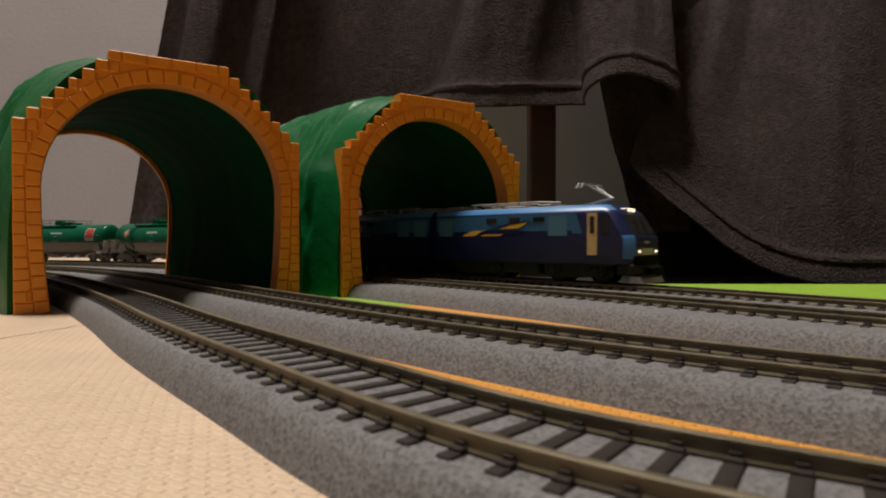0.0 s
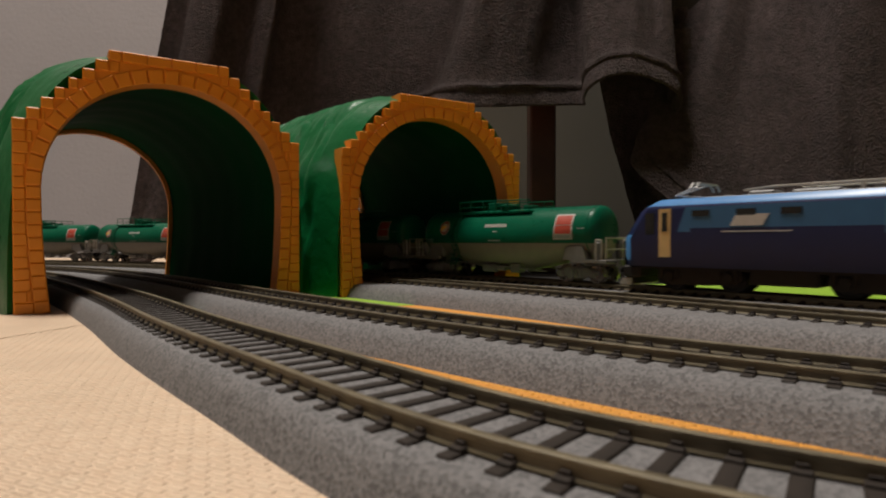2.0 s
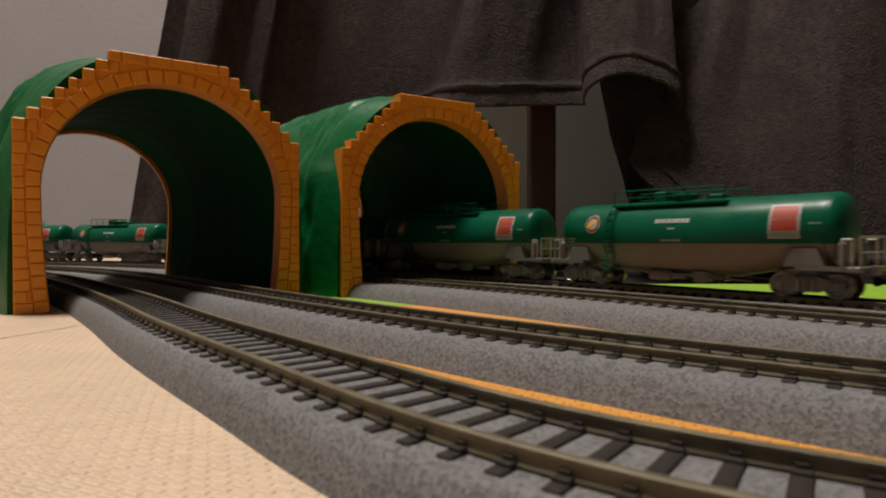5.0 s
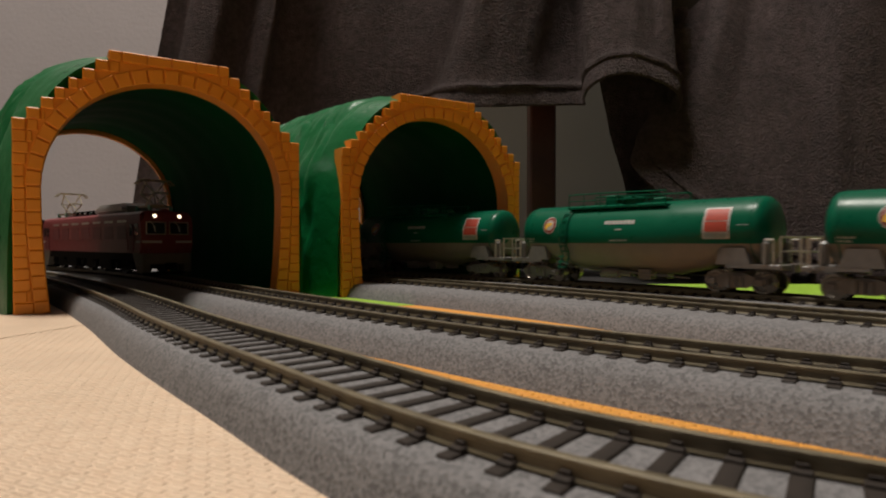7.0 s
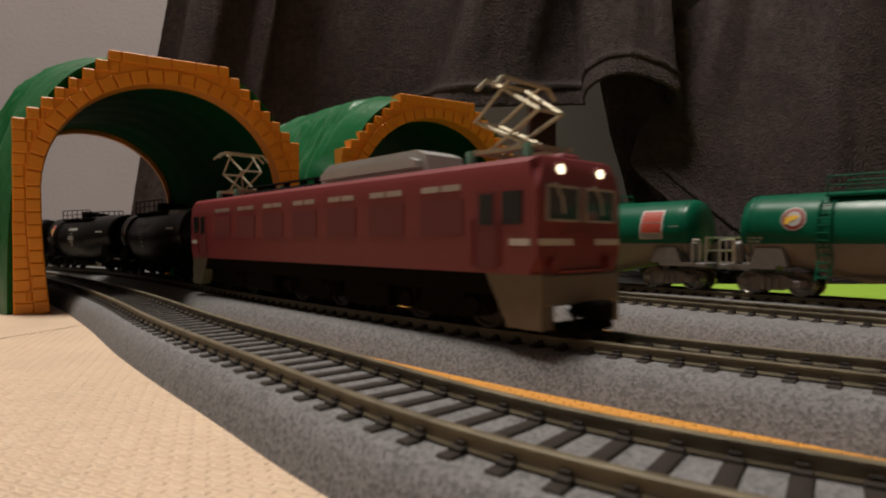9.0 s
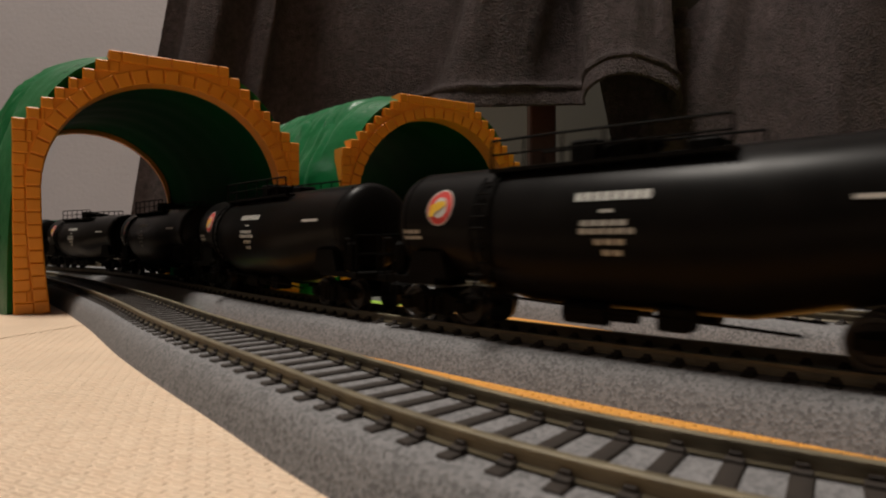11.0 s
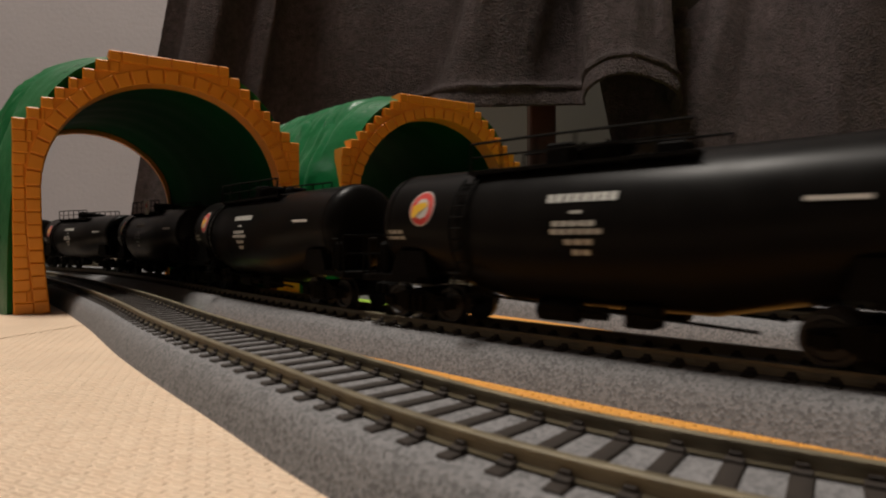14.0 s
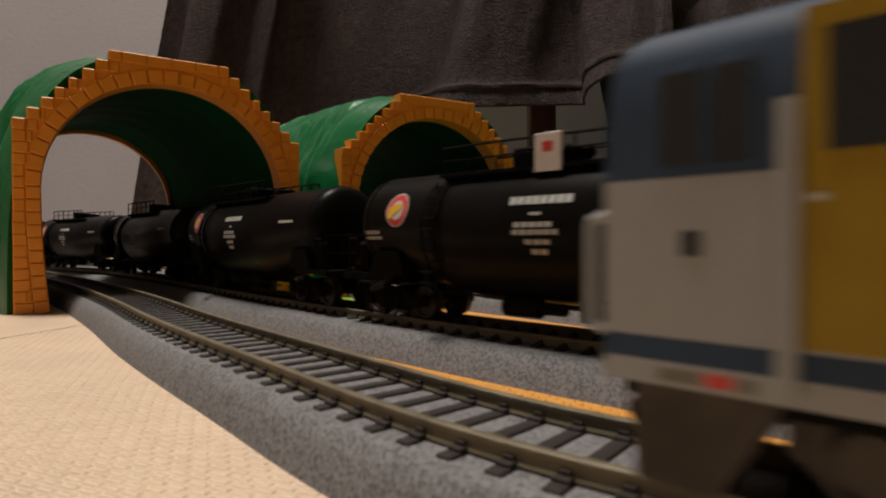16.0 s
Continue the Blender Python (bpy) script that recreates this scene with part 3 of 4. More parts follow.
def freight_bogie(root, cx, frame_mat, wheel_mat):
    bm = B()
    w = 5.83
    for y in (-1, 1):
        y0, y1 = sorted((y * 5.3, y * 6.4))
        prism(bm, [(cx - w - 1.7, 2.3), (cx - w - 1.7, 3.9), (cx - w + 1.5, 4.3), (cx - 2.6, 4.9), (cx + 2.6, 4.9), (cx + w - 1.5, 4.3), (cx + w + 1.7, 3.9), (cx + w + 1.7, 2.3), (cx + w - 1.6, 2.3), (cx + 2.8, 1.4), (cx - 2.8, 1.4), (cx - w + 1.6, 2.3)], y0, y1)
        for k in (-w, w):
            box(bm, cx + k - 1.1, cx + k + 1.1, min(y * 5.3, y * 7.0), max(y * 5.3, y * 7.0), 2.0, 3.8, 0.3)
        for k in (-1.5, 0, 1.5):
            rod(bm, (cx + k, y * 6.7, 1.7), (cx + k, y * 6.7, 4.3), 0.6, 7)
    box(bm, cx - 1.6, cx + 1.6, -5.3, 5.3, 3.2, 5.2)
    ob = part("bogie", bm, frame_mat, root, "cast bogie frame with axle boxes")
    for k in (-w, w):
        wheelset(ob, cx + k, wheel_mat)


TANK_TOP = 24.4


def tank_shape(x):
    """Centre height and radius of the barrel at x: straight on top, sagging below."""
    ax = abs(x)
    r = 8.5 if ax > 31 else (10.3 if ax < 14 else 8.5 + 1.8 * (31 - ax) / 17)
    if ax > 36.4:
        u = (ax - 36.4) / 3.4
        r *= math.sqrt(max(0.02, 1 - (min(u, 1.0) * 0.985) ** 2.4))
        return TANK_TOP - 8.5, r
    return TANK_TOP - r, r


def on_tank(x, z, side, lift=0.06):
    c, r = tank_shape(x)
    dz = max(-0.98, min(0.98, (z - c) / r))
    return side * (r + lift) * math.sqrt(1 - dz * dz)


def decal(root, name, pieces, label=""):
    """Flat printed patches that hug the barrel, one part a side: rows of x0, x1, z0, z1, material."""
    for side in (-1, 1):
        bm = B()
        mats = []
        for x0, x1, z0, z1, m in pieces:
            if m not in mats:
                mats.append(m)
            nx, nz = max(1, int((x1 - x0) / 2)), max(1, int((z1 - z0) / 0.6))
            g = [[bm.verts.new((x0 + (x1 - x0) * i / nx, on_tank(x0 + (x1 - x0) * i / nx, z0 + (z1 - z0) * j / nz, side, 0.07 if len(mats) == 1 else 0.14), z0 + (z1 - z0) * j / nz)) for j in range(nz + 1)] for i in range(nx + 1)]
            for a, b in zip(g, g[1:]):
                for j in range(nz):
                    f = bm.faces.new((a[j], b[j], b[j + 1], a[j + 1]))
                    f.material_index = mats.index(m)
        part(name, bm, [M[k] for k in mats], root, label)


def round_badge(root, x, z, green):
    bm = B()
    n = 28
    rings = ((2.7, 2.5, 0.10, 0), (2.5, 1.65, 0.11, 1), (1.65, 0.0, 0.12, 0)) if green else ((2.8, 2.6, 0.10, 0), (2.6, 1.6, 0.11, 1), (1.6, 0.0, 0.12, 0))
    o = [(-2.2, -1.3), (-2.0, 0.4), (-0.5, 1.0), (1.0, 1.0), (1.35, 0.4), (0.35, -0.2), (-0.7, -0.6), (-1.4, -1.4)]
    for side in (-1, 1):
        for r0, r1, lift, mi in rings:
            a = []
            b = []
            for i in range(n):
                t = 2 * math.pi * i / n
                for r, l in ((r0, a), (r1, b)):
                    px, pz = x + r * math.cos(t), z + r * math.sin(t)
                    l.append(bm.verts.new((px, on_tank(px, pz, side, lift), pz)))
            for i in range(n):
                j = (i + 1) % n
                f = bm.faces.new((a[i], a[j], b[j], b[i]))
                f.material_index = mi
        k = 0.85 if green else 1.0
        f = bm.faces.new([bm.verts.new((x + p * k, on_tank(x + p * k, z + q * k, side, 0.2), z + q * k)) for p, q in o])
        f.material_index = 2
    return part("badge", bm, [M["pale_print"] if green else M["white"], M["brown_red_print"] if green else M["red_print"], M["yellow_print"]], root, "round brown-red ringed badge with a yellow flash" if green else "round red and white badge with a yellow flash")


def tank_wagon(green):
    label = "green and grey tank wagon with red panel and round badge" if green else "glossy black tank wagon with white print and round badge"
    root = tagged(new("tank_wagon"), label, "tank wagon", "green tank wagons" if green else "black tank wagons")
    upper, lower = (M["tank_green"], M["tank_grey"]) if green else (M["black"], M["black"])
    fr, wh = (M["grey_part"], M["wheel"]) if green else (M["black_dull"], M["wheel_dark"])
    top = M["tank_green"] if green else M["black_dull"]
    split = 12.4
    bm = B()
    xs = [-39.75, -39.5, -39.0, -38.3, -37.4, -36.4, -34, -31, -26, -20, -14, -7, 0, 7, 14, 20, 26, 31, 34, 36.4, 37.4, 38.3, 39.0, 39.5, 39.75]
    rings = []
    for x in xs:
        c, r = tank_shape(x)
        split_a = math.asin(max(-0.95, min(0.95, (split - c) / r)))
        angles = list(np.linspace(split_a, math.pi - split_a, 25)) + list(np.linspace(math.pi - split_a, 2 * math.pi + split_a, 25))[1:-1]
        rings.append([bm.verts.new((x, r * math.cos(a), c + r * math.sin(a))) for a in angles])
    n = len(rings[0])
    for a, b in zip(rings, rings[1:]):
        for i in range(n):
            j = (i + 1) % n
            f = bm.faces.new((a[i], a[j], b[j], b[i]))
            f.material_index = 0 if i < 24 else 1
    bm.faces.new(rings[0])
    bm.faces.new(rings[-1][::-1])
    part("barrel", bm, [upper, lower], root, "two-tone domed barrel" if green else "glossy black domed barrel")
    # weld bands
    for x in (-36.0, 36.0, -19.6):
        bm = B()
        c, r = tank_shape(x)
        rings = [[bm.verts.new((x + dx, (r + dr) * math.cos(2 * math.pi * i / 36), c + (r + dr) * math.sin(2 * math.pi * i / 36))) for dx, dr in ((-0.2, -0.1), (-0.12, 0.13), (0.12, 0.13), (0.2, -0.1))] for i in range(36)]
        for a, b in zip(rings, rings[1:] + rings[:1]):
            for k in range(4):
                j = (k + 1) % 4
                bm.faces.new((a[k], a[j], b[j], b[k]))
        part("weld_band", bm, upper, root)
    # end frames, draw gear and saddles
    for e in (-1, 1):
        bm = B()
        x = e * 32
        box(bm, min(x, e * 44), max(x, e * 44), -2.2, 2.2, 5.6, 7.4)
        box(bm, min(e * 40.5, e * 43.2), max(e * 40.5, e * 43.2), -8.2, 8.2, 6.2, 7.4, 0.2)
        for y in (-7.4, 7.4):
            box(bm, min(e * 30, e * 43), max(e * 30, e * 43), y - 0.6, y + 0.6, 6.4, 7.4)
        part("end_sill", bm, fr, root)
        bm = B()
        for y in (-1, 1):
            prism(bm, [(e * 27.5, 7.2), (e * 36, 7.2), (e * 34.6, 11.4), (e * 28.6, 11.4)], min(y * 5.5, y * 8.0), max(y * 5.5, y * 8.0))
            box(bm, min(e * 38, e * 40), max(e * 38, e * 40), min(y * 5.2, y * 7.4), max(y * 5.2, y * 7.4), 7.4, 13.0, 0.6)
        part("saddle", bm, fr, root)
        for y in (-8.0, 8.0):
            bm = B()
            bent(bm, [(e * 39.4, y, 7.2), (e * 39.4, y, 13.4), (e * 41.4, y, 13.4), (e * 41.4, y, 7.2)], 0.26)
            part("handrail", bm, M["silver"] if green else fr, root)
        bm = B()
        bent(bm, [(e * 43, -8, 7.2), (e * 43, -8, 14), (e * 43, 8, 14), (e * 43, 8, 7.2)], 0.24)
        bent(bm, [(e * 43, -8, 10.6), (e * 43, 8, 10.6)], 0.22)
        part("end_rail", bm, M["silver"] if green else fr, root)
        bm = B()
        box(bm, min(e * 43.5, e * 47), max(e * 43.5, e * 47), -0.8, 0.8, 3.6, 5.0, 0.25)
        box(bm, min(e * 46.0, e * 47.2), max(e * 46.0, e * 47.2), -1.7, 1.7, 3.2, 5.4, 0.3)
        part("coupler", bm, M["black_dull"], root)
        freight_bogie(root, e * 31.7, fr, wh)
    # ladders, walkway, rail and hatch
    for side in (-1, 1):
        bm = B()
        tube(bm, [(-20.8, side * 10.6, 4.2)] + [(-20.8, on_tank(-19.5, z, side, 0.75), z) for z in np.linspace(9, TANK_TOP - 2.2, 12)], 0.22)
        ladder = part("ladder", bm, top, root)
        bm = B()
        tube(bm, [(-18.2, side * 10.6, 4.2)] + [(-18.2, on_tank(-19.5, z, side, 0.75), z) for z in np.linspace(9, TANK_TOP - 2.2, 12)], 0.22)
        part("stile", bm, top, ladder)
        for z in np.linspace(5, TANK_TOP - 3.0, 11):
            y = on_tank(-19.5, z, side, 0.75) if z > 9 else side * 10.7
            bm = B()
            rod(bm, (-20.8, y, z), (-18.2, y, z), 0.18, 5)
            part("rung", bm, top, ladder)
    bm = B()
    for y in (-5.4, 5.4):
        box(bm, -20, 13.5, y - 1.7, y + 1.7, TANK_TOP - 1.5, TANK_TOP - 1.0)
    for x in (-19, -11, -3, 5, 13):
        box(bm, x - 0.3, x + 0.3, -6.8, 6.8, TANK_TOP - 1.9, TANK_TOP - 1.45)
    part("walkway", bm, top, root)
    bm = B()
    for y in (-6.9, 6.9):
        bent(bm, [(-19.6, y, TANK_TOP - 1), (-19.6, y, TANK_TOP + 3.0), (-9, y, TANK_TOP + 3.0), (13.2, y, TANK_TOP + 2.6), (13.2, y, TANK_TOP - 1)], 0.2)
        bent(bm, [(-19.6, y, TANK_TOP + 1.0), (13.2, y, TANK_TOP + 0.8)], 0.15)
        for x in (-14, -8, -2, 4, 9):
            rod(bm, (x, y, TANK_TOP - 1), (x, y, TANK_TOP + 2.8), 0.17, 5)
    part("walkway_rail", bm, top, root)
    bm = B()
    spin = [(TANK_TOP - 0.8, 3.3), (TANK_TOP + 1.0, 3.3), (TANK_TOP + 1.05, 3.9), (TANK_TOP + 1.5, 3.9), (TANK_TOP + 1.9, 2.4)]
    m = 16
    rings = [[bm.verts.new((-1 + r * math.cos(2 * math.pi * i / m), r * math.sin(2 * math.pi * i / m), z)) for i in range(m)] for z, r in spin]
    for a, b in zip(rings, rings[1:]):
        for i in range(m):
            bm.faces.new((a[i], a[(i + 1) % m], b[(i + 1) % m], b[i]))
    bm.faces.new(rings[-1])
    box(bm, 6.5, 10.5, -2.0, 2.0, TANK_TOP - 0.6, TANK_TOP + 1.1, 0.3)
    for i in range(6):
        a = math.pi * i / 3
        rod(bm, (-1 + 3.6 * math.cos(a), 3.6 * math.sin(a), TANK_TOP + 0.8), (-1 + 3.6 * math.cos(a), 3.6 * math.sin(a), TANK_TOP + 2.0), 0.4, 6)
    part("hatch", bm, top, root)
    part("valve_box", box(B(), -9.5, -5.5, -2.3, 2.3, TANK_TOP - 0.5, TANK_TOP + 2.6, 0.3), top, root)
    # brake gear under the belly
    bm = B()
    rod(bm, (-8, -5.5, 3.6), (-2, -5.5, 3.6), 1.5, 10)
    rod(bm, (-2, -5.5, 3.6), (2.0, -5.5, 3.6), 0.9, 8)
    box(bm, 4.5, 8.5, -6.5, -3.0, 2.2, 5.2, 0.3)
    box(bm, 4.5, 8.5, 3.0, 6.5, 2.2, 5.2, 0.3)
    rod(bm, (-8, 5.5, 3.6), (-1, 5.5, 3.6), 1.3, 10)
    rod(bm, (-20, -6.5, 5.2), (20, -6.5, 3.2), 0.22, 5)
    rod(bm, (-20, 6.5, 5.2), (20, 6.5, 3.2), 0.22, 5)
    part("brake_gear", bm, fr, root)
    # print: bars stand for lines of small lettering
    if green:
        decal(root, "red_panel", [(24.6, 31.2, 13.6, 21.6, "pale_print"), (25.1, 30.7, 18.25, 21.2, "panel_red"), (25.1, 30.7, 15.4, 18.0, "panel_red"), (25.1, 30.7, 13.9, 15.0, "grey_print")], "pale-edged panel of two orange-red fields")
    else:
        decal(root, "side_print", [(24.5, 30.0, 16.9, 17.4, "white")])
    if green:
        lines = [(-4.6, 5.4, 17.9, 19.0, "pale_print"), (-0.6, 1.6, 16.2, 16.6, "pale_print"), (-2.4, 3.4, 13.0, 13.5, "grey_print"), (-36.4, -32.6, 13.5, 14.0, "grey_print"), (-36.4, -33.2, 12.7, 13.2, "grey_print"), (33.0, 36.0, 16.9, 17.2, "grey_print")]
    else:
        lines = [(-4.6, 5.4, 17.9, 19.0, "pale_print"), (-1.0, 0.9, 16.4, 16.8, "pale_print"), (-3.4, 2.8, 14.8, 15.5, "pale_print"), (-3.6, 3.8, 13.8, 14.5, "pale_print"), (-1.6, 2.6, 12.5, 13.2, "pale_print"), (-0.6, 2.2, 11.2, 11.9, "pale_print"), (-36.4, -32.6, 14.2, 14.8, "pale_print"), (-36.4, -32.2, 13.3, 13.8, "pale_print")]
    for x0, x1, z0, z1, ink in lines:
        # a line of small lettering: a row of short bars
        count = max(2, int((x1 - x0) / 1.15))
        w = (x1 - x0) / count
        decal(root, "lettering", [(x0 + w * k, x0 + w * (k + 0.8), z0, z1, ink) for k in range(count)], "line of small pale lettering")
    round_badge(root, -26.0 if green else -28.4, 18.1, green)
    return root


def pantograph(root, cx, z, high, material, diamond=True, ahead=1):
    bm = B()
    h = high
    if diamond:
        for y in (-3.6, 3.6):
            rod(bm, (cx - 4.5, y * 0.5, z), (cx + 6.2, y * 0.75, z + h * 0.5), 0.3)
            rod(bm, (cx + 4.5, y * 0.5, z), (cx - 6.2, y * 0.75, z + h * 0.5), 0.3)
            rod(bm, (cx + 6.2, y * 0.75, z + h * 0.5), (cx - 1.6, y, z + h), 0.26)
            rod(bm, (cx - 6.2, y * 0.75, z + h * 0.5), (cx + 1.6, y, z + h), 0.26)
        rod(bm, (cx + 6.2, -2.8, z + h * 0.5), (cx + 6.2, 2.8, z + h * 0.5), 0.28)
        rod(bm, (cx - 6.2, -2.8, z + h * 0.5), (cx - 6.2, 2.8, z + h * 0.5), 0.28)
        rod(bm, (cx - 4.0, 2.0, z + 1.0), (cx + 5.6, -2.6, z + h * 0.5), 0.2)
    else:
        for y in (-1, 1):
            rod(bm, (cx + 2 * ahead, y * 1.4, z), (cx + 10.3 * ahead, y * 0.8, z + h * 0.28), 0.3)
            rod(bm, (cx + 10.3 * ahead, y * 0.7, z + h * 0.28), (cx + 2.5 * ahead, y * 2.2, z + h), 0.24)
    for k in (-1.6, 1.6):
        x = cx + k * (1 if diamond else 0.5) + (0 if diamond else 2.5 * ahead)
        bent(bm, [(x, -7.0, z + h - 1.6), (x, -5.2, z + h + 0.1), (x, 5.2, z + h + 0.1), (x, 7.0, z + h - 1.6)], 0.32)
    ob = part("pantograph", bm, material, root, "raised pantograph")
    bm = B()
    box(bm, cx - 7, cx + 7, -4.2, -3.4, z - 0.5, z + 0.1)
    box(bm, cx - 7, cx + 7, 3.4, 4.2, z - 0.5, z + 0.1)
    for x in (cx - 5, cx + 5):
        box(bm, x - 0.5, x + 0.5, -4.2, 4.2, z - 0.4, z + 0.3)
    part("pantograph_base", bm, material, ob)
    return ob


def loco_bogie(root, cx, wb, r, frame_mat, axles=2):
    bm = B()
    xs = [cx - wb / 2, cx + wb / 2]
    for y in (-1, 1):
        y0, y1 = sorted((y * 5.6, y * 7.2))
        prism(bm, [(xs[0] - 3.5, 3.3), (xs[0] - 3.2, 5.6), (xs[1] + 3.2, 5.6), (xs[1] + 3.5, 3.3), (xs[1] + 2.0, 2.2), (cx + 2.4, 1.6), (cx - 2.4, 1.6), (xs[0] - 2.0, 2.2)], y0, y1)
        for x in xs:
            rod(bm, (x, y * 7.0, r), (x, y * 8.0, r), 1.4, 10)
            for k in (-2.0, 2.0):
                rod(bm, (x + k, y * 7.4, 3.3), (x + k, y * 7.4, 5.9), 0.65, 7)
    ob = part("bogie", bm, frame_mat, root, "dark bogie frame with coil springs")
    for x in xs:
        wheelset(ob, x, M["wheel_dark"], r)


def shell(bm, rows, cuts, mi_of):
    """rows: (z, half width, x back, x front) from sill to roof; each strip gets the material mi_of gives for its middle height."""
    rings = []
    for z, w, xb, xf in rows:
        rings.append([bm.verts.new(p) for p in ((xb, -w, z), (xf, -w, z), (xf, w, z), (xb, w, z))])
    for (a, ra), (b, rb) in zip(zip(rings, rows), zip(rings[1:], rows[1:])):
        for i in range(4):
            j = (i + 1) % 4
            f = bm.faces.new((a[i], a[j], b[j], b[i]))
            f.material_index = mi_of((ra[0] + rb[0]) / 2)
    f = bm.faces.new(rings[0][::-1])
    f.material_index = mi_of(rows[0][0])
    f = bm.faces.new(rings[-1])
    f.material_index = mi_of(99)


def side_plate(bm, x0, x1, z0, z1, half, lift=0.12, mi=0, sides=(-1, 1)):
    for s in sides:
        y0, y1 = sorted((s * (half - 0.3), s * (half + lift)))
        box(bm, x0, x1, y0, y1, z0, z1, 0, mi)


def plates(root, name, material, label, x0, x1, z0, z1, half, lift=0.12):
    """The same plate on either side, each a part of its own."""
    for side in (-1, 1):
        bm = B()
        side_plate(bm, *sorted((x0, x1)), z0, z1, half, lift, 0, (side,))
        part(name, bm, M[material], root, label)


def freight_loco():
    """Twin-unit blue freight engine: front unit with swoosh, rear unit with white mark."""
    root = tagged(new("blue_locomotive"), "two-part dark blue and light blue electric locomotive", "locomotive")
    for e in (1, -1):
        X = lambda x: e * x
        span = lambda a, b: (min(X(a), X(b)), max(X(a), X(b)))
        # body from the gangway to the slanted nose, whose front corners are cut
        nose = [(6.2, 81.8), (7.8, 81.8), (13.8, 81.9), (14.8, 81.3), (21.2, 77.2), (22.4, 75.6), (24.2, 72.5)]
        bm = B()
        rings = []
        for (z, xf), w in zip(nose, (9.3, 9.6, 9.6, 9.6, 9.4, 9.2, 7.8)):
            rings.append([bm.verts.new((X(x), y, z)) for x, y in ((1.2, -w), (xf - 2.8, -w), (xf, 2.4 - w), (xf, w - 2.4), (xf - 2.8, w), (1.2, w))])
        paint = {1: {1: 1, 3: 1}, 2: {1: 1, 3: 1}, 3: {2: 2}, 5: {0: 1, 1: 1, 3: 1, 4: 1}}
        for j, (p, q) in enumerate(zip(rings, rings[1:])):
            for i in range(6):
                k = (i + 1) % 6
                bm.faces.new((p[i], p[k], q[k], q[i])).material_index = paint.get(j, {}).get(i, 0)
        bm.faces.new(rings[0][::-1])
        bm.faces.new(rings[-1]).material_index = 1
        part("body", bm, [M["navy"], M["sky"], M["glass"]], root, "navy body with sky-blue roof edge and nose corners")
        bm = B()
        side_plate(bm, *span(2.2, 62), 14.2, 21.8, 9.45, 0.1)
        prism(bm, [(X(62), 14.2), (X(62), 21.8), (X(63.2), 21.8), (X(66), 14.2)], -9.58, 9.58)
        part("side_band", bm, M["blue"], root, "mid-blue side band")
        for a, b in ((3.5, 10.5), (13.5, 20.5)) if e < 0 else ((3.5, 10.5), (53, 60)):
            plates(root, "louvre_panel", "pale", "pale blue louvre panel", X(a), X(b), 14.8, 21.0, 9.45, 0.2)
        for a in ((27, 37, 47) if e > 0 else (36, 46, 57)):
            bm = B()
            side_plate(bm, *span(a, a + 4.5), 19.3, 20.9, 9.45, 0.25)
            part("side_window", bm, M["glass"], root, "small dark side window")
        bm = B()
        side_plate(bm, *span(67.3, 70.6), 8.8, 21.6, 9.45, 0.25)
        part("cab_door", bm, M["cream_print"], root, "cream cab door")
        bm = B()
        side_plate(bm, *span(68.2, 69.7), 15.6, 20.6, 9.45, 0.4)
        side_plate(bm, *span(71.9, 74.6), 14.8, 20.6, 9.4, 0.22)
        part("cab_window", bm, M["glass"], root, "dark cab side window")
        if e > 0:
            bm = B()
            for pts in ([(15, 14.8), (20, 16.6), (26, 16.9), (21, 14.8)], [(24, 14.8), (28, 15.9), (36, 16.1), (33, 14.8)], [(33, 17.2), (38, 18.6), (45, 19.3), (41, 17.4)]):
                prism(bm, pts, -9.68, 9.68)
            part("swoosh", bm, M["yellow_print"], root, "yellow swoosh mark")
            bm = B()
            prism(bm, [(25, 15.6), (41, 15.6), (43, 16.9), (27, 16.9)], -9.74, 9.74)
            prism(bm, [(28, 17.1), (35, 18.7), (46, 19.9), (40, 18.8)], -9.74, 9.74)
            part("name_mark", bm, M["navy"], root, "dark lettering mark, plain shape")
        else:
            bm = B()
            prism(bm, [(-52, 16.8), (-50.5, 19.6), (-43, 19.6), (-44.5, 16.8)], -9.7, 9.7)
            side_plate(bm, -54, -38, 15.3, 15.6, 9.45, 0.2)
            part("white_mark", bm, M["white"], root, "white company mark, plain shape")
        # nose: windscreen, stripes, lamps
        nb = lambda z: np.interp(z, [q[0] for q in nose], [q[1] for q in nose])
        bm = B()
        o = [(X(nb(15.3) + 0.12), 15.3), (X(nb(20.8) + 0.12), 20.8), (X(nb(20.8) - 1.0), 20.8), (X(nb(15.3) - 1.0), 15.3)]
        prism(bm, o, -6.8, 6.8)
        part("windscreen", bm, M["glass"], root, "slanted dark windscreen")
        bm = B()
        for y in (-3.6, 1.4):
            bent(bm, [(X(nb(15.2) + 0.4), y, 15.2), (X(nb(17.5) + 0.4), y + 1.2, 17.5), (X(nb(19.4) + 0.35), y + 1.4, 19.4)], 0.12)
        part("wiper", bm, M["black_dull"], root)
        bm = B()
        x0, x1 = span(81.2, 82.15)
        box(bm, x0, x1, -3.6, 3.6, 9.0, 11.0, 0.1)
        part("lamp_plate", bm, M["white"], root, "white lamp plate")
        for y in (-5.3, 5.3):
            bm = B()
            box(bm, x0, x1, y - 1.45, y + 1.45, 8.9, 11.1, 0.3)
            lamp_box = part("lamp_box", bm, M["roof"], root)
            bm = B()
            rod(bm, (X(81.4), y, 10.0), (X(82.3), y, 10.0), 0.38, 10)
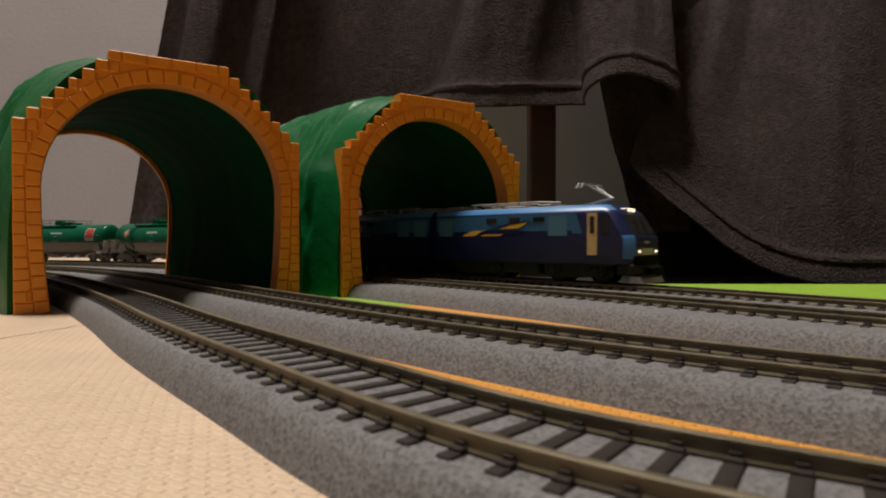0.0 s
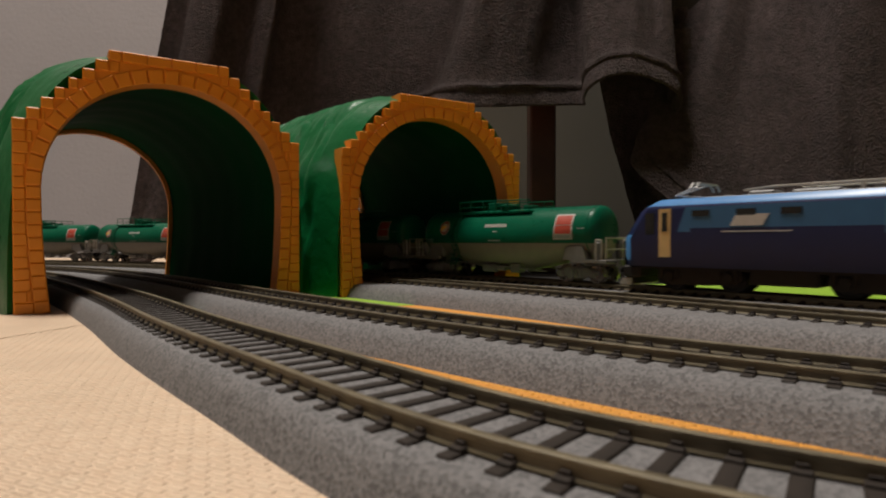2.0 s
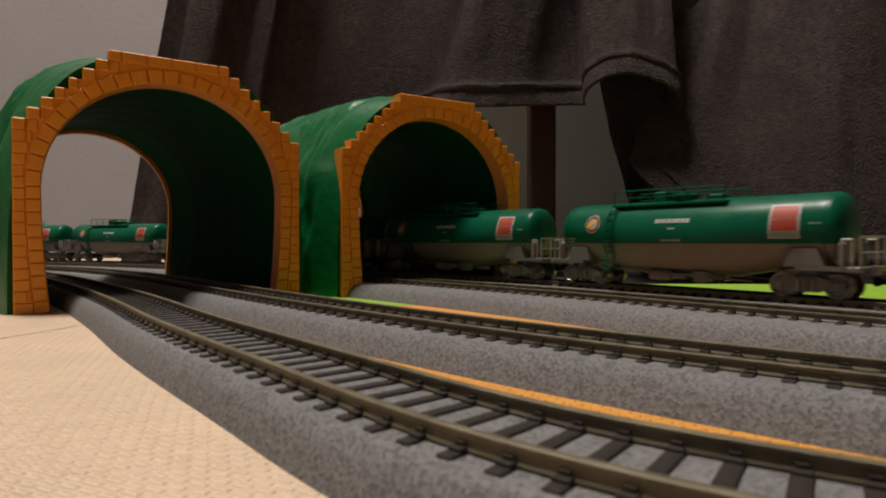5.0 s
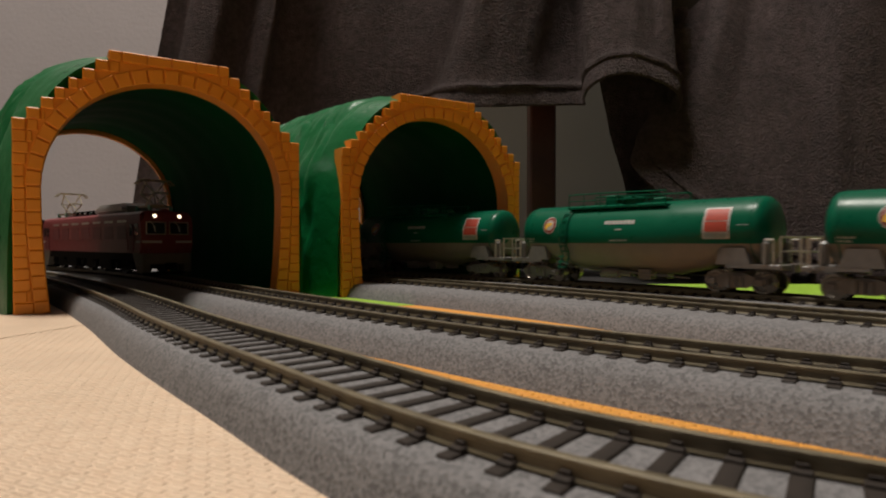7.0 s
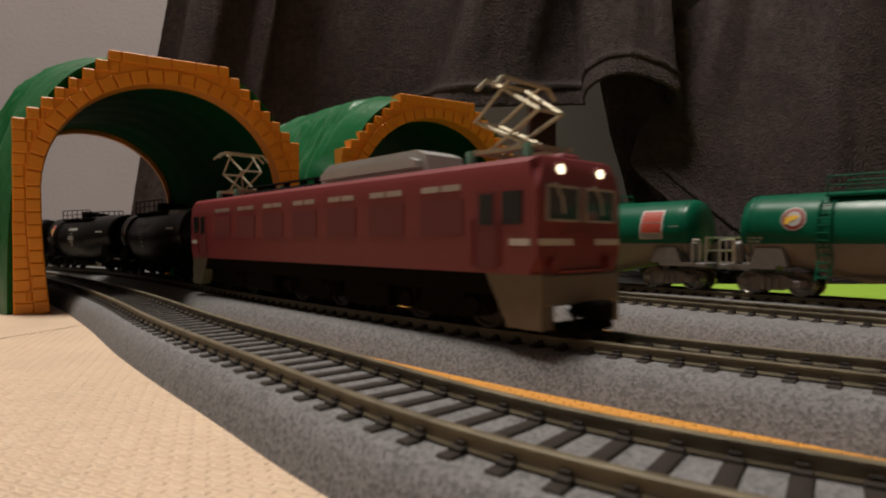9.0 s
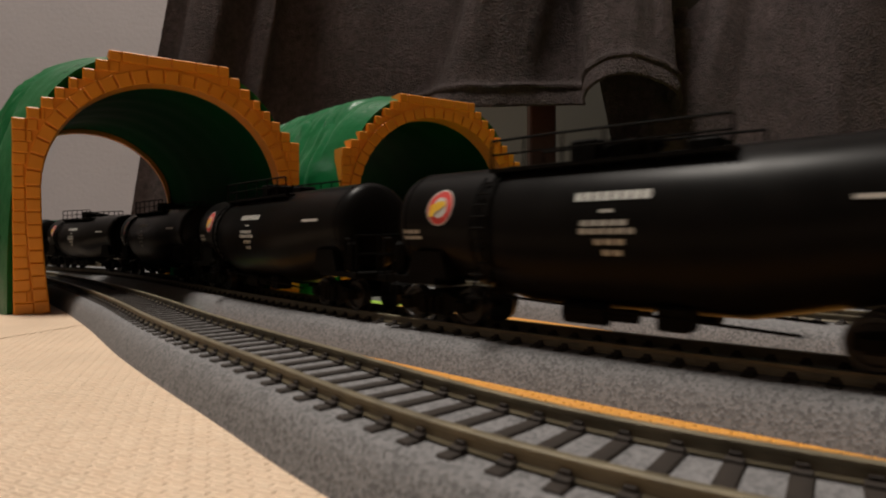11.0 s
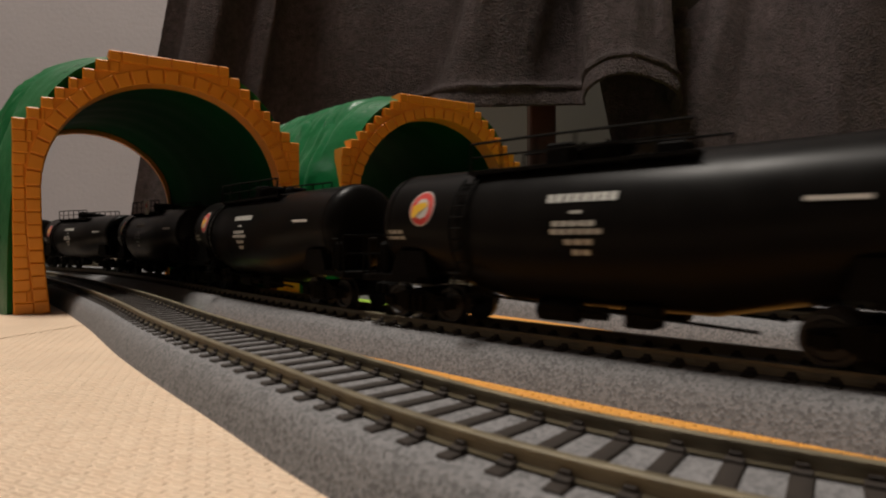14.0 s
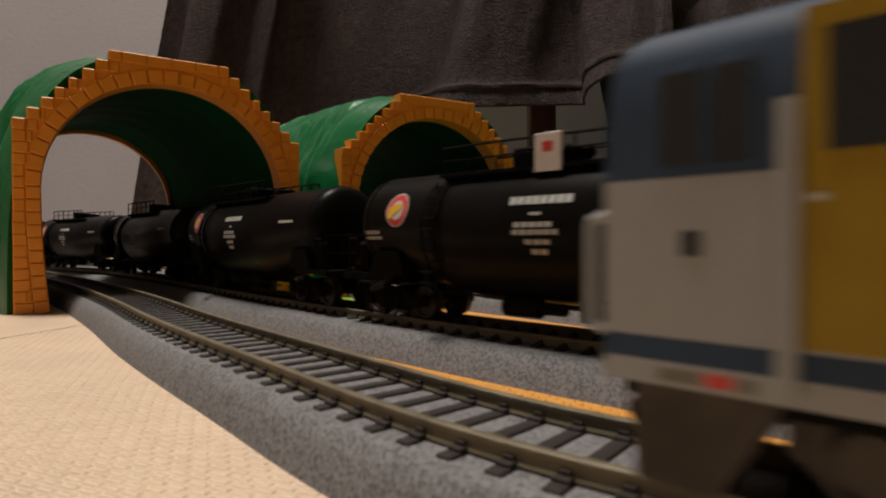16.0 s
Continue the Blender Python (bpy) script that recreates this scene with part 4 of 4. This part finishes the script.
            part("headlight", bm, M["light"] if e > 0 else M["roof_box"], lamp_box, "small lit headlight" if e > 0 else "small unlit headlight")
        bm = B()
        x0, x1 = span(74.4, 76.7)
        box(bm, x0, x1, -2.6, 2.6, 21.9, 23.1, 0.25)
        lamp_box = part("lamp_box", bm, M["silver"], root, "silver roof lamp box")
        for y in (-1.2, 1.2):
            bm = B()
            rod(bm, (X(76.2), y, 22.5), (X(76.9), y, 22.5), 0.5, 10)
            part("headlight", bm, M["light"] if e > 0 else M["roof_box"], lamp_box, "small lit headlight" if e > 0 else "small unlit headlight")
        bm = B()
        x0, x1 = span(81.0, 82.25)
        box(bm, x0, x1, -7.6, 7.6, 6.0, 8.7, 0.3)
        part("front_skirt", bm, M["black_dull"], root, "dark grey front skirt")
        bm = B()
        x0, x1 = span(81.5, 82.0)
        for k in range(5):
            box(bm, x0, x1, -1.6 + k * 0.66, -1.6 + k * 0.66 + 0.46, 12.4, 13.1)
        part("number_bars", bm, M["white"], root, "row of small white bars")
        bm = B()
        prism(bm, [(X(80.0), 0.7), (X(84.0), 0.7), (X(83.0), 2.6), (X(80.0), 2.6)], -7.2, 7.2)
        part("snow_plough", bm, M["silver"], root, "thin silver snow plough")
        bm = B()
        x0, x1 = span(76.5, 82.0)
        box(bm, x0, x1, -8.6, 8.6, 3.0, 6.3, 0.5)
        x0, x1 = span(79.5, 83.2)
        box(bm, x0, x1, -6.8, 6.8, 1.0, 3.2, 0.4)
        part("pilot", bm, M["loco_under"], root, "dark pilot")
        bm = B()
        x0, x1 = span(81.5, 86.0)
        box(bm, x0, x1, -0.9, 0.9, 3.4, 5.2, 0.25)
        x0, x1 = span(84.8, 86.2)
        box(bm, x0, x1, -1.8, 1.8, 3.0, 5.6, 0.3)
        part("coupler", bm, M["black_dull"], root)
        # roof gear
        bm = B()
        x0, x1 = span(3, 60)
        box(bm, x0, x1, -5.8, 5.8, 23.9, 24.5, 0.2)
        for a, b, w, h in ((3, 12, 5.5, 26.0), (20, 24, 3.0, 25.6), (30, 40, 4.0, 25.3), (44, 50, 3.5, 25.6)):
            x0, x1 = span(a, b)
            box(bm, x0, x1, -w, w, 24.4, h, 0.4)
        part("roof_gear", bm, M["roof"], root, "grey roof boxes")
        bm = B()
        bent(bm, [(X(14), -3, 26.4), (X(44), -3, 26.4), (X(52), -1, 26.0)], 0.3)
        bent(bm, [(X(14), 3.2, 26.2), (X(40), 3.2, 26.2)], 0.25)
        for a in (16, 26, 36):
            rod(bm, (X(a), -3, 24.4), (X(a), -3, 26.4), 0.5, 7)
        part("roof_cable", bm, M["silver"], root, "roof busbar on insulators")
        pantograph(root, X(60), 24.6, 6.6 if e > 0 else 3.6, M["roof_box"], diamond=False, ahead=e)
        for c in (20.5, 61):
            loco_bogie(root, X(c), 15.5, 3.6, M["loco_under"])
        bm = B()
        x0, x1 = span(33, 48)
        box(bm, x0, x1, -8.2, 8.2, 2.4, 6.3, 0.5)
        x0, x1 = span(2, 76)
        box(bm, x0, x1, -8.8, 8.8, 5.6, 6.4)
        part("underframe", bm, M["loco_under"], root)
    part("gangway", box(B(), -1.3, 1.3, -7.6, 7.6, 5.5, 23.0, 0.3), M["black_dull"], root, "black folded gangway")
    return root


def rounded_body(bm, length, half, z0, z1, roof, mi_of):
    rows = [(z0, half, -length / 2, length / 2)]
    for z in np.linspace(z0, z1, 6)[1:]:
        rows.append((z, half, -length / 2, length / 2))
    for k in (0.35, 0.65, 0.85, 1.0):
        a = k * math.pi / 2
        rows.append((z1 + roof * math.sin(a), half - (half - 6.2) * (1 - math.cos(a)) ** 1.2, -length / 2 + 1.2 * k, length / 2 - 1.2 * k))
    shell(bm, rows, None, mi_of)


def red_loco():
    root = tagged(new("red_locomotive"), "maroon-red electric locomotive with lit headlights and raised pantographs", "locomotive")
    L, H = 122.0, 9.6
    bm = B()
    rounded_body(bm, L, H, 8.6, 22.2, 2.2, lambda z: 0)
    es = [e for e in bm.edges if abs(e.verts[0].co.x - e.verts[1].co.x) < 0.5 and abs(e.verts[0].co.y - e.verts[1].co.y) < 0.5 and abs(e.verts[0].co.z - e.verts[1].co.z) > 0.5]
    bmesh.ops.bevel(bm, geom=es, offset=1.1, segments=3, affect="EDGES")
    part("body", bm, M["red"], root, "maroon-red painted body")
    for i, x in enumerate(np.linspace(-44, 38, 7)):
        plates(root, "grille", "red_dark", "maroon louvre grille", x, x + 9.6, 13.8, 19.0, H, 0.12)
        for a in (0.4, 5.0):
            plates(root, "light_window", "silver", "silver-framed top window", x + a, x + a + 4.0, 20.3, 21.2, H, 0.16)
    for e in (-1, 1):
        bm = B()
        x0, x1 = sorted((e * 50.4, e * 54.0))
        side_plate(bm, x0, x1, 9.0, 19.8, H, 0.14)
        part("cab_door", bm, M["red_dark"], root, "maroon cab door")
        bm = B()
        x0, x1 = sorted((e * 51.0, e * 53.4))
        side_plate(bm, x0, x1, 15.2, 19.4, H, 0.26)
        x0, x1 = sorted((e * 55.2, e * 58.6))
        side_plate(bm, x0, x1, 15.2, 19.6, H, 0.2)
        part("cab_window", bm, M["glass"], root, "dark cab side window")
        bm = B()
        for s in (-1, 1):
            for x in (49.6, 54.6):
                rod(bm, (e * x, s * 9.95, 9.5), (e * x, s * 9.95, 16), 0.18, 5)
        part("grab_rail", bm, M["red"], root, "thin maroon grab rail")
        xf = e * L / 2
        bm = B()
        for y0, y1 in ((-7.9, -0.6), (0.6, 7.9)):
            for a, b, c, d in ((y0, y1, 20.05, 20.35), (y0, y1, 15.55, 15.85), (y0, y0 + 0.32, 15.55, 20.35), (y1 - 0.32, y1, 15.55, 20.35)):
                box(bm, min(xf - 0.3 * e, xf + 0.4 * e), max(xf - 0.3 * e, xf + 0.4 * e), a, b, c, d)
        part("window_frame", bm, M["silver"], root, "silver windscreen frame")
        bm = B()
        for y0, y1 in ((-7.6, -0.9), (0.9, 7.6)):
            box(bm, min(xf - 0.5 * e, xf + 0.12 * e), max(xf - 0.5 * e, xf + 0.12 * e), y0, y1, 15.9, 20.0)
        part("windscreen", bm, M["glass"], root, "dark windscreen pane")
        bm = B()
        for y in (-6.6, 2.4):
            bent(bm, [(xf + 0.55 * e, y, 20.6), (xf + 0.6 * e, y + 1.6, 18.6), (xf + 0.6 * e, y + 2.0, 16.6)], 0.14)
        part("wiper", bm, M["silver"], root, "thin silver wipers")
        bm = B()
        for y0, y1 in ((-9.3, -2.0), (3.2, 9.3)):
            box(bm, min(xf - 0.3 * e, xf + 0.16 * e), max(xf - 0.3 * e, xf + 0.16 * e), y0, y1, 12.4, 13.3)
        for s in (-1, 1):
            x0, x1 = sorted((xf - 1.0 * e, xf - 4.5 * e))
            box(bm, x0, x1, min(s * 9.3, s * 9.75), max(s * 9.3, s * 9.75), 12.4, 13.3)
        part("white_band", bm, M["white"], root, "white front band")
        bm = B()
        box(bm, min(xf, xf + 0.6 * e), max(xf, xf + 0.6 * e), -5.8, 5.8, 8.7, 9.1)
        for y in (-6.4, 6.4):
            rod(bm, (xf - 0.2 * e, y, 10), (xf + 0.7 * e, y, 10), 0.9, 10)
        box(bm, min(xf, xf + 0.5 * e), max(xf, xf + 0.5 * e), -4.2, 4.2, 13.9, 14.2)
        part("front_step", bm, M["red"], root, "maroon step and lamp rims")
        bm = B()
        for y in (-4.6, 4.6):
            rod(bm, (xf - 2.2 * e, y, 22.6), (xf - 0.1 * e, y, 22.5), 1.05, 12)
        part("headlight_housing", bm, M["red"], root, "maroon headlight housing")
        bm = B()
        for y in (-4.6, 4.6):
            rod(bm, (xf - 0.3 * e, y, 22.5), (xf + 0.1 * e, y, 22.5), 0.68, 14)
        part("headlight", bm, M["light"] if e > 0 else M["glass"], root, "round lit headlights" if e > 0 else "round unlit headlights")
        # skirt and pilot
        bm = B()
        o = [(xf + 0.3 * e, 8.6), (xf - 9.6 * e, 8.6), (xf - 5.5 * e, 1.4), (xf + 0.3 * e, 1.4)]
        for s in (-1, 1):
            prism(bm, o, min(s * 6.4, s * 9.0), max(s * 6.4, s * 9.0))
        box(bm, min(xf - 0.8 * e, xf + 0.5 * e), max(xf - 0.8 * e, xf + 0.5 * e), -8.6, 8.6, 4.4, 8.6, 0.3)
        part("skirt", bm, M["skirt"], root, "warm grey end skirt")
        bm = B()
        box(bm, min(xf - 1, xf + 3 * e), max(xf - 1, xf + 3 * e), -0.9, 0.9, 2.8, 4.6, 0.25)
        x0, x1 = sorted((xf + 2.0 * e, xf + 4.2 * e))
        box(bm, x0, x1, -1.9, 1.9, 2.4, 5.0, 0.35)
        x0, x1 = sorted((xf - 3 * e, xf + 1.5 * e))
        box(bm, x0, x1, -6.0, 6.0, 0.5, 1.7, 0.3)
        bent(bm, [(xf + 1 * e, -4, 4), (xf + 2.2 * e, -4, 2.4), (xf + 1 * e, -4.4, 1.2)], 0.35)
        bent(bm, [(xf + 1 * e, 4, 4), (xf + 2.2 * e, 4, 2.4), (xf + 1 * e, 4.4, 1.2)], 0.35)
        part("coupler", bm, M["black_dull"], root, "black coupler and hoses")
        pantograph(root, e * 49.5, 26.6, 10.0, M["brass"])
        bm = B()
        for x in (43.5, 55.0):
            for y in (-4.0, 4.0):
                rod(bm, (e * x, y, 24.0), (e * x, y, 26.8), 0.75, 9)
        part("insulator", bm, M["mint"], root, "mint-green insulators")
        bm = B()
        x0, x1 = sorted((e * 56.5, e * 59.5))
        box(bm, x0, x1, -2.0, 2.0, 24.0, 25.2, 0.5)
        part("whistle_cover", bm, M["red"], root)
    # long silver cover on the roof
    bm = B()
    prism(bm, [(-1, 24.0), (0.5, 27.6), (3, 28.6), (30.5, 28.6), (33, 27.6), (34, 24.0)], -5.6, 5.6)
    fs = list(bm.faces)
    bmesh.ops.bevel(bm, geom=[e for e in bm.edges if abs(e.verts[0].co.y - e.verts[1].co.y) < 0.1], offset=1.4, segments=2, affect="EDGES")
    part("roof_cover", bm, M["roof_box"], root, "long silver-grey roof cover")
    bm = B()
    box(bm, -37, -2, -5.5, 5.5, 24.0, 25.2, 0.4)
    for x in (-34, -27, -20, -12, -6):
        rod(bm, (x, -2, 25), (x, -2, 26.6), 0.8, 8)
    bent(bm, [(-40, -2, 26.8), (-4, -2, 26.8)], 0.3)
    part("roof_gear", bm, M["black_dull"], root, "black roof switchgear")
    bm = B()
    for x in (-31, -9):
        rod(bm, (x, 2.5, 25), (x, 2.5, 27.0), 0.7, 9)
    part("insulator", bm, M["mint"], root, "mint-green insulators")
    for c in (-40, 0, 40):
        loco_bogie(root, c, 15.4, 3.6, M["black_dull"])
    bm = B()
    box(bm, -56, 56, -8.6, 8.6, 5.6, 8.7)
    box(bm, -28, -14, -8.4, 8.4, 1.8, 6, 0.5)
    box(bm, 14, 28, -8.4, 8.4, 1.8, 6, 0.5)
    part("underframe", bm, M["black_dull"], root)
    return root


def cream_blue_loco():
    root = tagged(new("blue_cream_locomotive"), "greyed blue and off-white electric locomotive with a mustard door", "locomotive")
    L, H = 112.0, 9.5
    bm = B()
    rows = []
    for z, w, i in ((5.8, H, 0), (7.0, H, 0), (8.2, H, 0), (10, H, 0), (13, H, 0), (16.0, H, 0), (16.02, H, 0), (19, H, 0.15), (21.6, H, 0.5), (22.8, H - 0.5, 1.0), (23.6, H - 1.6, 1.6), (24.1, H - 3.4, 2.4)):
        rows.append((z, w, -L / 2 + i, L / 2 - i))
    shell(bm, rows, None, lambda z: 1 if (z > 16.0 or 7.0 < z < 8.2) else 0)
    part("body", bm, [M["ef_cream"], M["ef_blue"]], root, "off-white lower body with blue top and stripe")
    for e in (-1, 1):
        xf = e * L / 2
        for a, b in ((3.0, 5.0), (5.7, 7.2)):
            plates(root, "cab_window", "glass", "dark cab side window", xf - a * e, xf - b * e, 16.6, 21.0, H, 0.1)
            plates(root, "window_post", "ef_blue", "", xf - (b + 0.05) * e, xf - (b + 0.35) * e, 16.4, 21.2, H, 0.16)
        plates(root, "cab_door", "ef_yellow", "mustard-yellow cab door", xf - 9.3 * e, xf - 13.8 * e, 8.4, 22.6, H, 0.3)
        plates(root, "door_window", "glass", "dark door window", xf - 10.2 * e, xf - 12.7 * e, 16.6, 21.6, H, 0.42)
        for x in (8.4, 14.2):
            plates(root, "door_pillar", "ef_cream", "off-white grab pillar beside the door", xf - x * e, xf - (x + 0.75) * e, 6.4, 19.0, H, 0.5)
        plates(root, "door_handle", "silver", "", xf - 9.6 * e, xf - 10.2 * e, 14.6, 14.9, H, 0.5)
        bm = B()
        side_plate(bm, *sorted((xf - 4.1 * e, xf - 5.0 * e)), 12.2, 13.4, H, 0.1)
        part("side_plate", bm, M["glass"], root, "small dark maker's plate")
        bm = B()
        for a, b, m in ((3.0, 5.1, 0), (5.3, 6.5, 1), (6.7, 7.5, 0)):
            side_plate(bm, *sorted((xf - a * e, xf - b * e)), 6.1, 6.7, H, 0.08, m)
        part("side_print", bm, [M["skirt"], M["red_print"]], root, "row of tiny lettering in grey and red")
        bm = B()
        for y0, y1 in ((-7.6, -0.4), (0.4, 7.6)):
            box(bm, min(xf - 1.4 * e, xf + 0.1 * e), max(xf - 1.4 * e, xf + 0.1 * e), y0, y1, 16.8, 21.0)
        part("windscreen", bm, M["glass"], root, "dark windscreen")
        bm = B()
        for y in (-8.6, 8.6):
            bent(bm, [(xf + 0.2 * e, y, 8.0), (xf + 1.3 * e, y, 8.4), (xf + 1.3 * e, y, 14.0), (xf + 0.2 * e, y, 14.4)], 0.35)
        part("grab_rail", bm, M["ef_cream"], root, "off-white front grab rail")
        bm = B()
        o = [(xf - 1.4 * e, 5.8), (xf - 8.5 * e, 5.8), (xf - 5.5 * e, 0.7), (xf - 1.4 * e, 0.7)]
        for s in (-1, 1):
            prism(bm, o, min(s * 6.2, s * 8.8), max(s * 6.2, s * 8.8))
        box(bm, min(xf - 2.4 * e, xf - 1.2 * e), max(xf - 2.4 * e, xf - 1.2 * e), -8.4, 8.4, 3.0, 5.9, 0.3)
        part("skirt", bm, M["ef_under"], root, "dusty brown end skirt with steps")
        bm = B()
        x0, x1 = sorted((xf - 2 * e, xf + 3.6 * e))
        box(bm, x0, x1, -0.9, 0.9, 2.8, 4.6, 0.25)
        bent(bm, [(xf, -3.4, 4.6), (xf + 1.6 * e, -3.4, 2.6), (xf + 0.4 * e, -3.6, 1.0)], 0.35)
        bent(bm, [(xf, 3.4, 4.6), (xf + 1.6 * e, 3.4, 2.6), (xf + 0.4 * e, 3.6, 1.0)], 0.35)
        part("coupler", bm, M["black_dull"], root, "black coupler and hoses")
        pantograph(root, e * 36, 25.0, 4.0, M["brass"])
    bm = B()
    box(bm, -30, 30, -5, 5, 24.0, 25.6, 0.5)
    for x in (-46, 46):
        box(bm, x - 3, x + 3, -3, 3, 24, 25, 0.4)
    part("roof_gear", bm, M["brass"], root, "dusty roof equipment")
    for c in (-37, 0, 37):
        loco_bogie(root, c, 15.0, 3.5, M["ef_under"])
    bm = B()
    box(bm, -50, 50, -8.4, 8.4, 5.0, 6.0)
    box(bm, -27, -13, -8.6, 8.6, 1.8, 5.4, 0.5)
    box(bm, 13, 27, -8.6, 8.6, 1.8, 5.4, 0.5)
    part("underframe", bm, M["black_dull"], root)
    return root


# ---- trains ----
GREEN_PITCH, BLACK_PITCH = 90.7, 91.8
blue = tagged(freight_loco(), "two-part dark and light blue electric locomotive pulling green tank wagons")
light_engine = tagged(copy_thing(blue, Matrix()), "two-part dark and light blue electric locomotive drawing tank wagons backwards")
red = red_loco()
ef = cream_blue_loco()
green_wagons = [tank_wagon(True)]
black_wagons = [tank_wagon(False)]
while len(green_wagons) < 18:
    green_wagons.append(copy_thing(green_wagons[0], Matrix()))
while len(black_wagons) < 10:
    black_wagons.append(copy_thing(black_wagons[0], Matrix()))
second_wagons = [copy_thing(green_wagons[0], Matrix()) for _ in range(3)]
card = part("marker_card", box(B(), -2.0, 2.2, -7.4, -7.0, TANK_TOP - 2.0, TANK_TOP + 3.2, 0.1), M["card"], black_wagons[5], "white card with a red spot on the walkway")
bm = B()
box(bm, -0.7, 0.9, -7.46, -7.4, TANK_TOP + 0.6, TANK_TOP + 2.0)
part("red_spot", bm, M["red_print"], card)


def smooth_table(rows, t):
    """Monotone cubic through the rows."""
    x, y = [r[0] for r in rows], [r[1] for r in rows]
    n = len(rows)
    d = [(y[i + 1] - y[i]) / (x[i + 1] - x[i]) for i in range(n - 1)]
    m = [d[0]] + [(d[i - 1] + d[i]) / 2 for i in range(1, n - 1)] + [d[-1]]
    i = max(0, min(n - 2, int(np.searchsorted(x, t, side="right")) - 1))
    h = x[i + 1] - x[i]
    u = (t - x[i]) / h
    return (2 * u ** 3 - 3 * u ** 2 + 1) * y[i] + (u ** 3 - 2 * u ** 2 + u) * h * m[i] + (-2 * u ** 3 + 3 * u ** 2) * y[i + 1] + (u ** 3 - u ** 2) * h * m[i + 1]


# Place along the loop of each train's leading coupler, in millimetres.
GREEN_TRAIN = [(0, 168), (3.5, -119.6), (7.0, -408.5), (9.0, -571.2), (11.5, -776), (12.5, -861), (13.4, -938), (16.0, -1151)]
BLACK_TRAIN = [(0, 700), (2.5, 680), (4.2, 540), (6.3, 336), (6.5, 315), (7.0, 261), (7.5, 214), (8.0, 167), (8.5, 120.5), (9.0, 71.5), (9.2, 53.5), (11.3, -139.4), (11.5, -157.5), (12.0, -203), (12.5, -247.6), (13.0, -293.5), (13.5, -339), (14.5, -427.5), (15.5, -517), (16.0, -561)]
SECOND_TRAIN = [(0, -31.2 - 13.5 * 82), (16.0, -31.2 + 2.5 * 82)]
LAST_ENGINE = [(0, -540), (6, -520), (10, -420), (13, -252), (15, -69), (16.0, 31.65)]


def vehicle_rows(loop, table, lead, half, pivot, forward):
    """forward -1: runs towards falling s; +1: towards rising s. lead: from the train's leading coupler to the vehicle's own; half: half its length."""
    rows = []
    for k in range(81):
        t = k * 0.2
        s = smooth_table(table, t) - forward * (lead + half)
        a, b = loop.place(s + forward * pivot), loop.place(s - forward * pivot)
        d = a - b
        c = (a + b) / 2
        rows.append((t, pose(c.x * U, c.y * U, RAIL_TOP * U, 0, 0, math.degrees(math.atan2(d.y, d.x)))))
    return rows


def motions():
    walk(blue, vehicle_rows(TRACK_4, GREEN_TRAIN, 0, 86, 45, -1))
    for i, w in enumerate(green_wagons):
        walk(w, vehicle_rows(TRACK_4, GREEN_TRAIN, 174 + i * GREEN_PITCH, GREEN_PITCH / 2, 31.7, -1))
    walk(red, vehicle_rows(TRACK_2, BLACK_TRAIN, 0, 66, 40, -1))
    for i, w in enumerate(black_wagons):
        walk(w, vehicle_rows(TRACK_2, BLACK_TRAIN, 135 + i * BLACK_PITCH, BLACK_PITCH / 2, 31.7, -1))
    walk(light_engine, vehicle_rows(TRACK_3, SECOND_TRAIN, 0, 87, 45, -1))
    for i, w in enumerate(second_wagons):
        walk(w, vehicle_rows(TRACK_3, SECOND_TRAIN, -GREEN_PITCH * (i + 1), GREEN_PITCH / 2, 31.7, -1))
    walk(ef, vehicle_rows(TRACK_1, LAST_ENGINE, 0, 58, 48, 1))


motions()
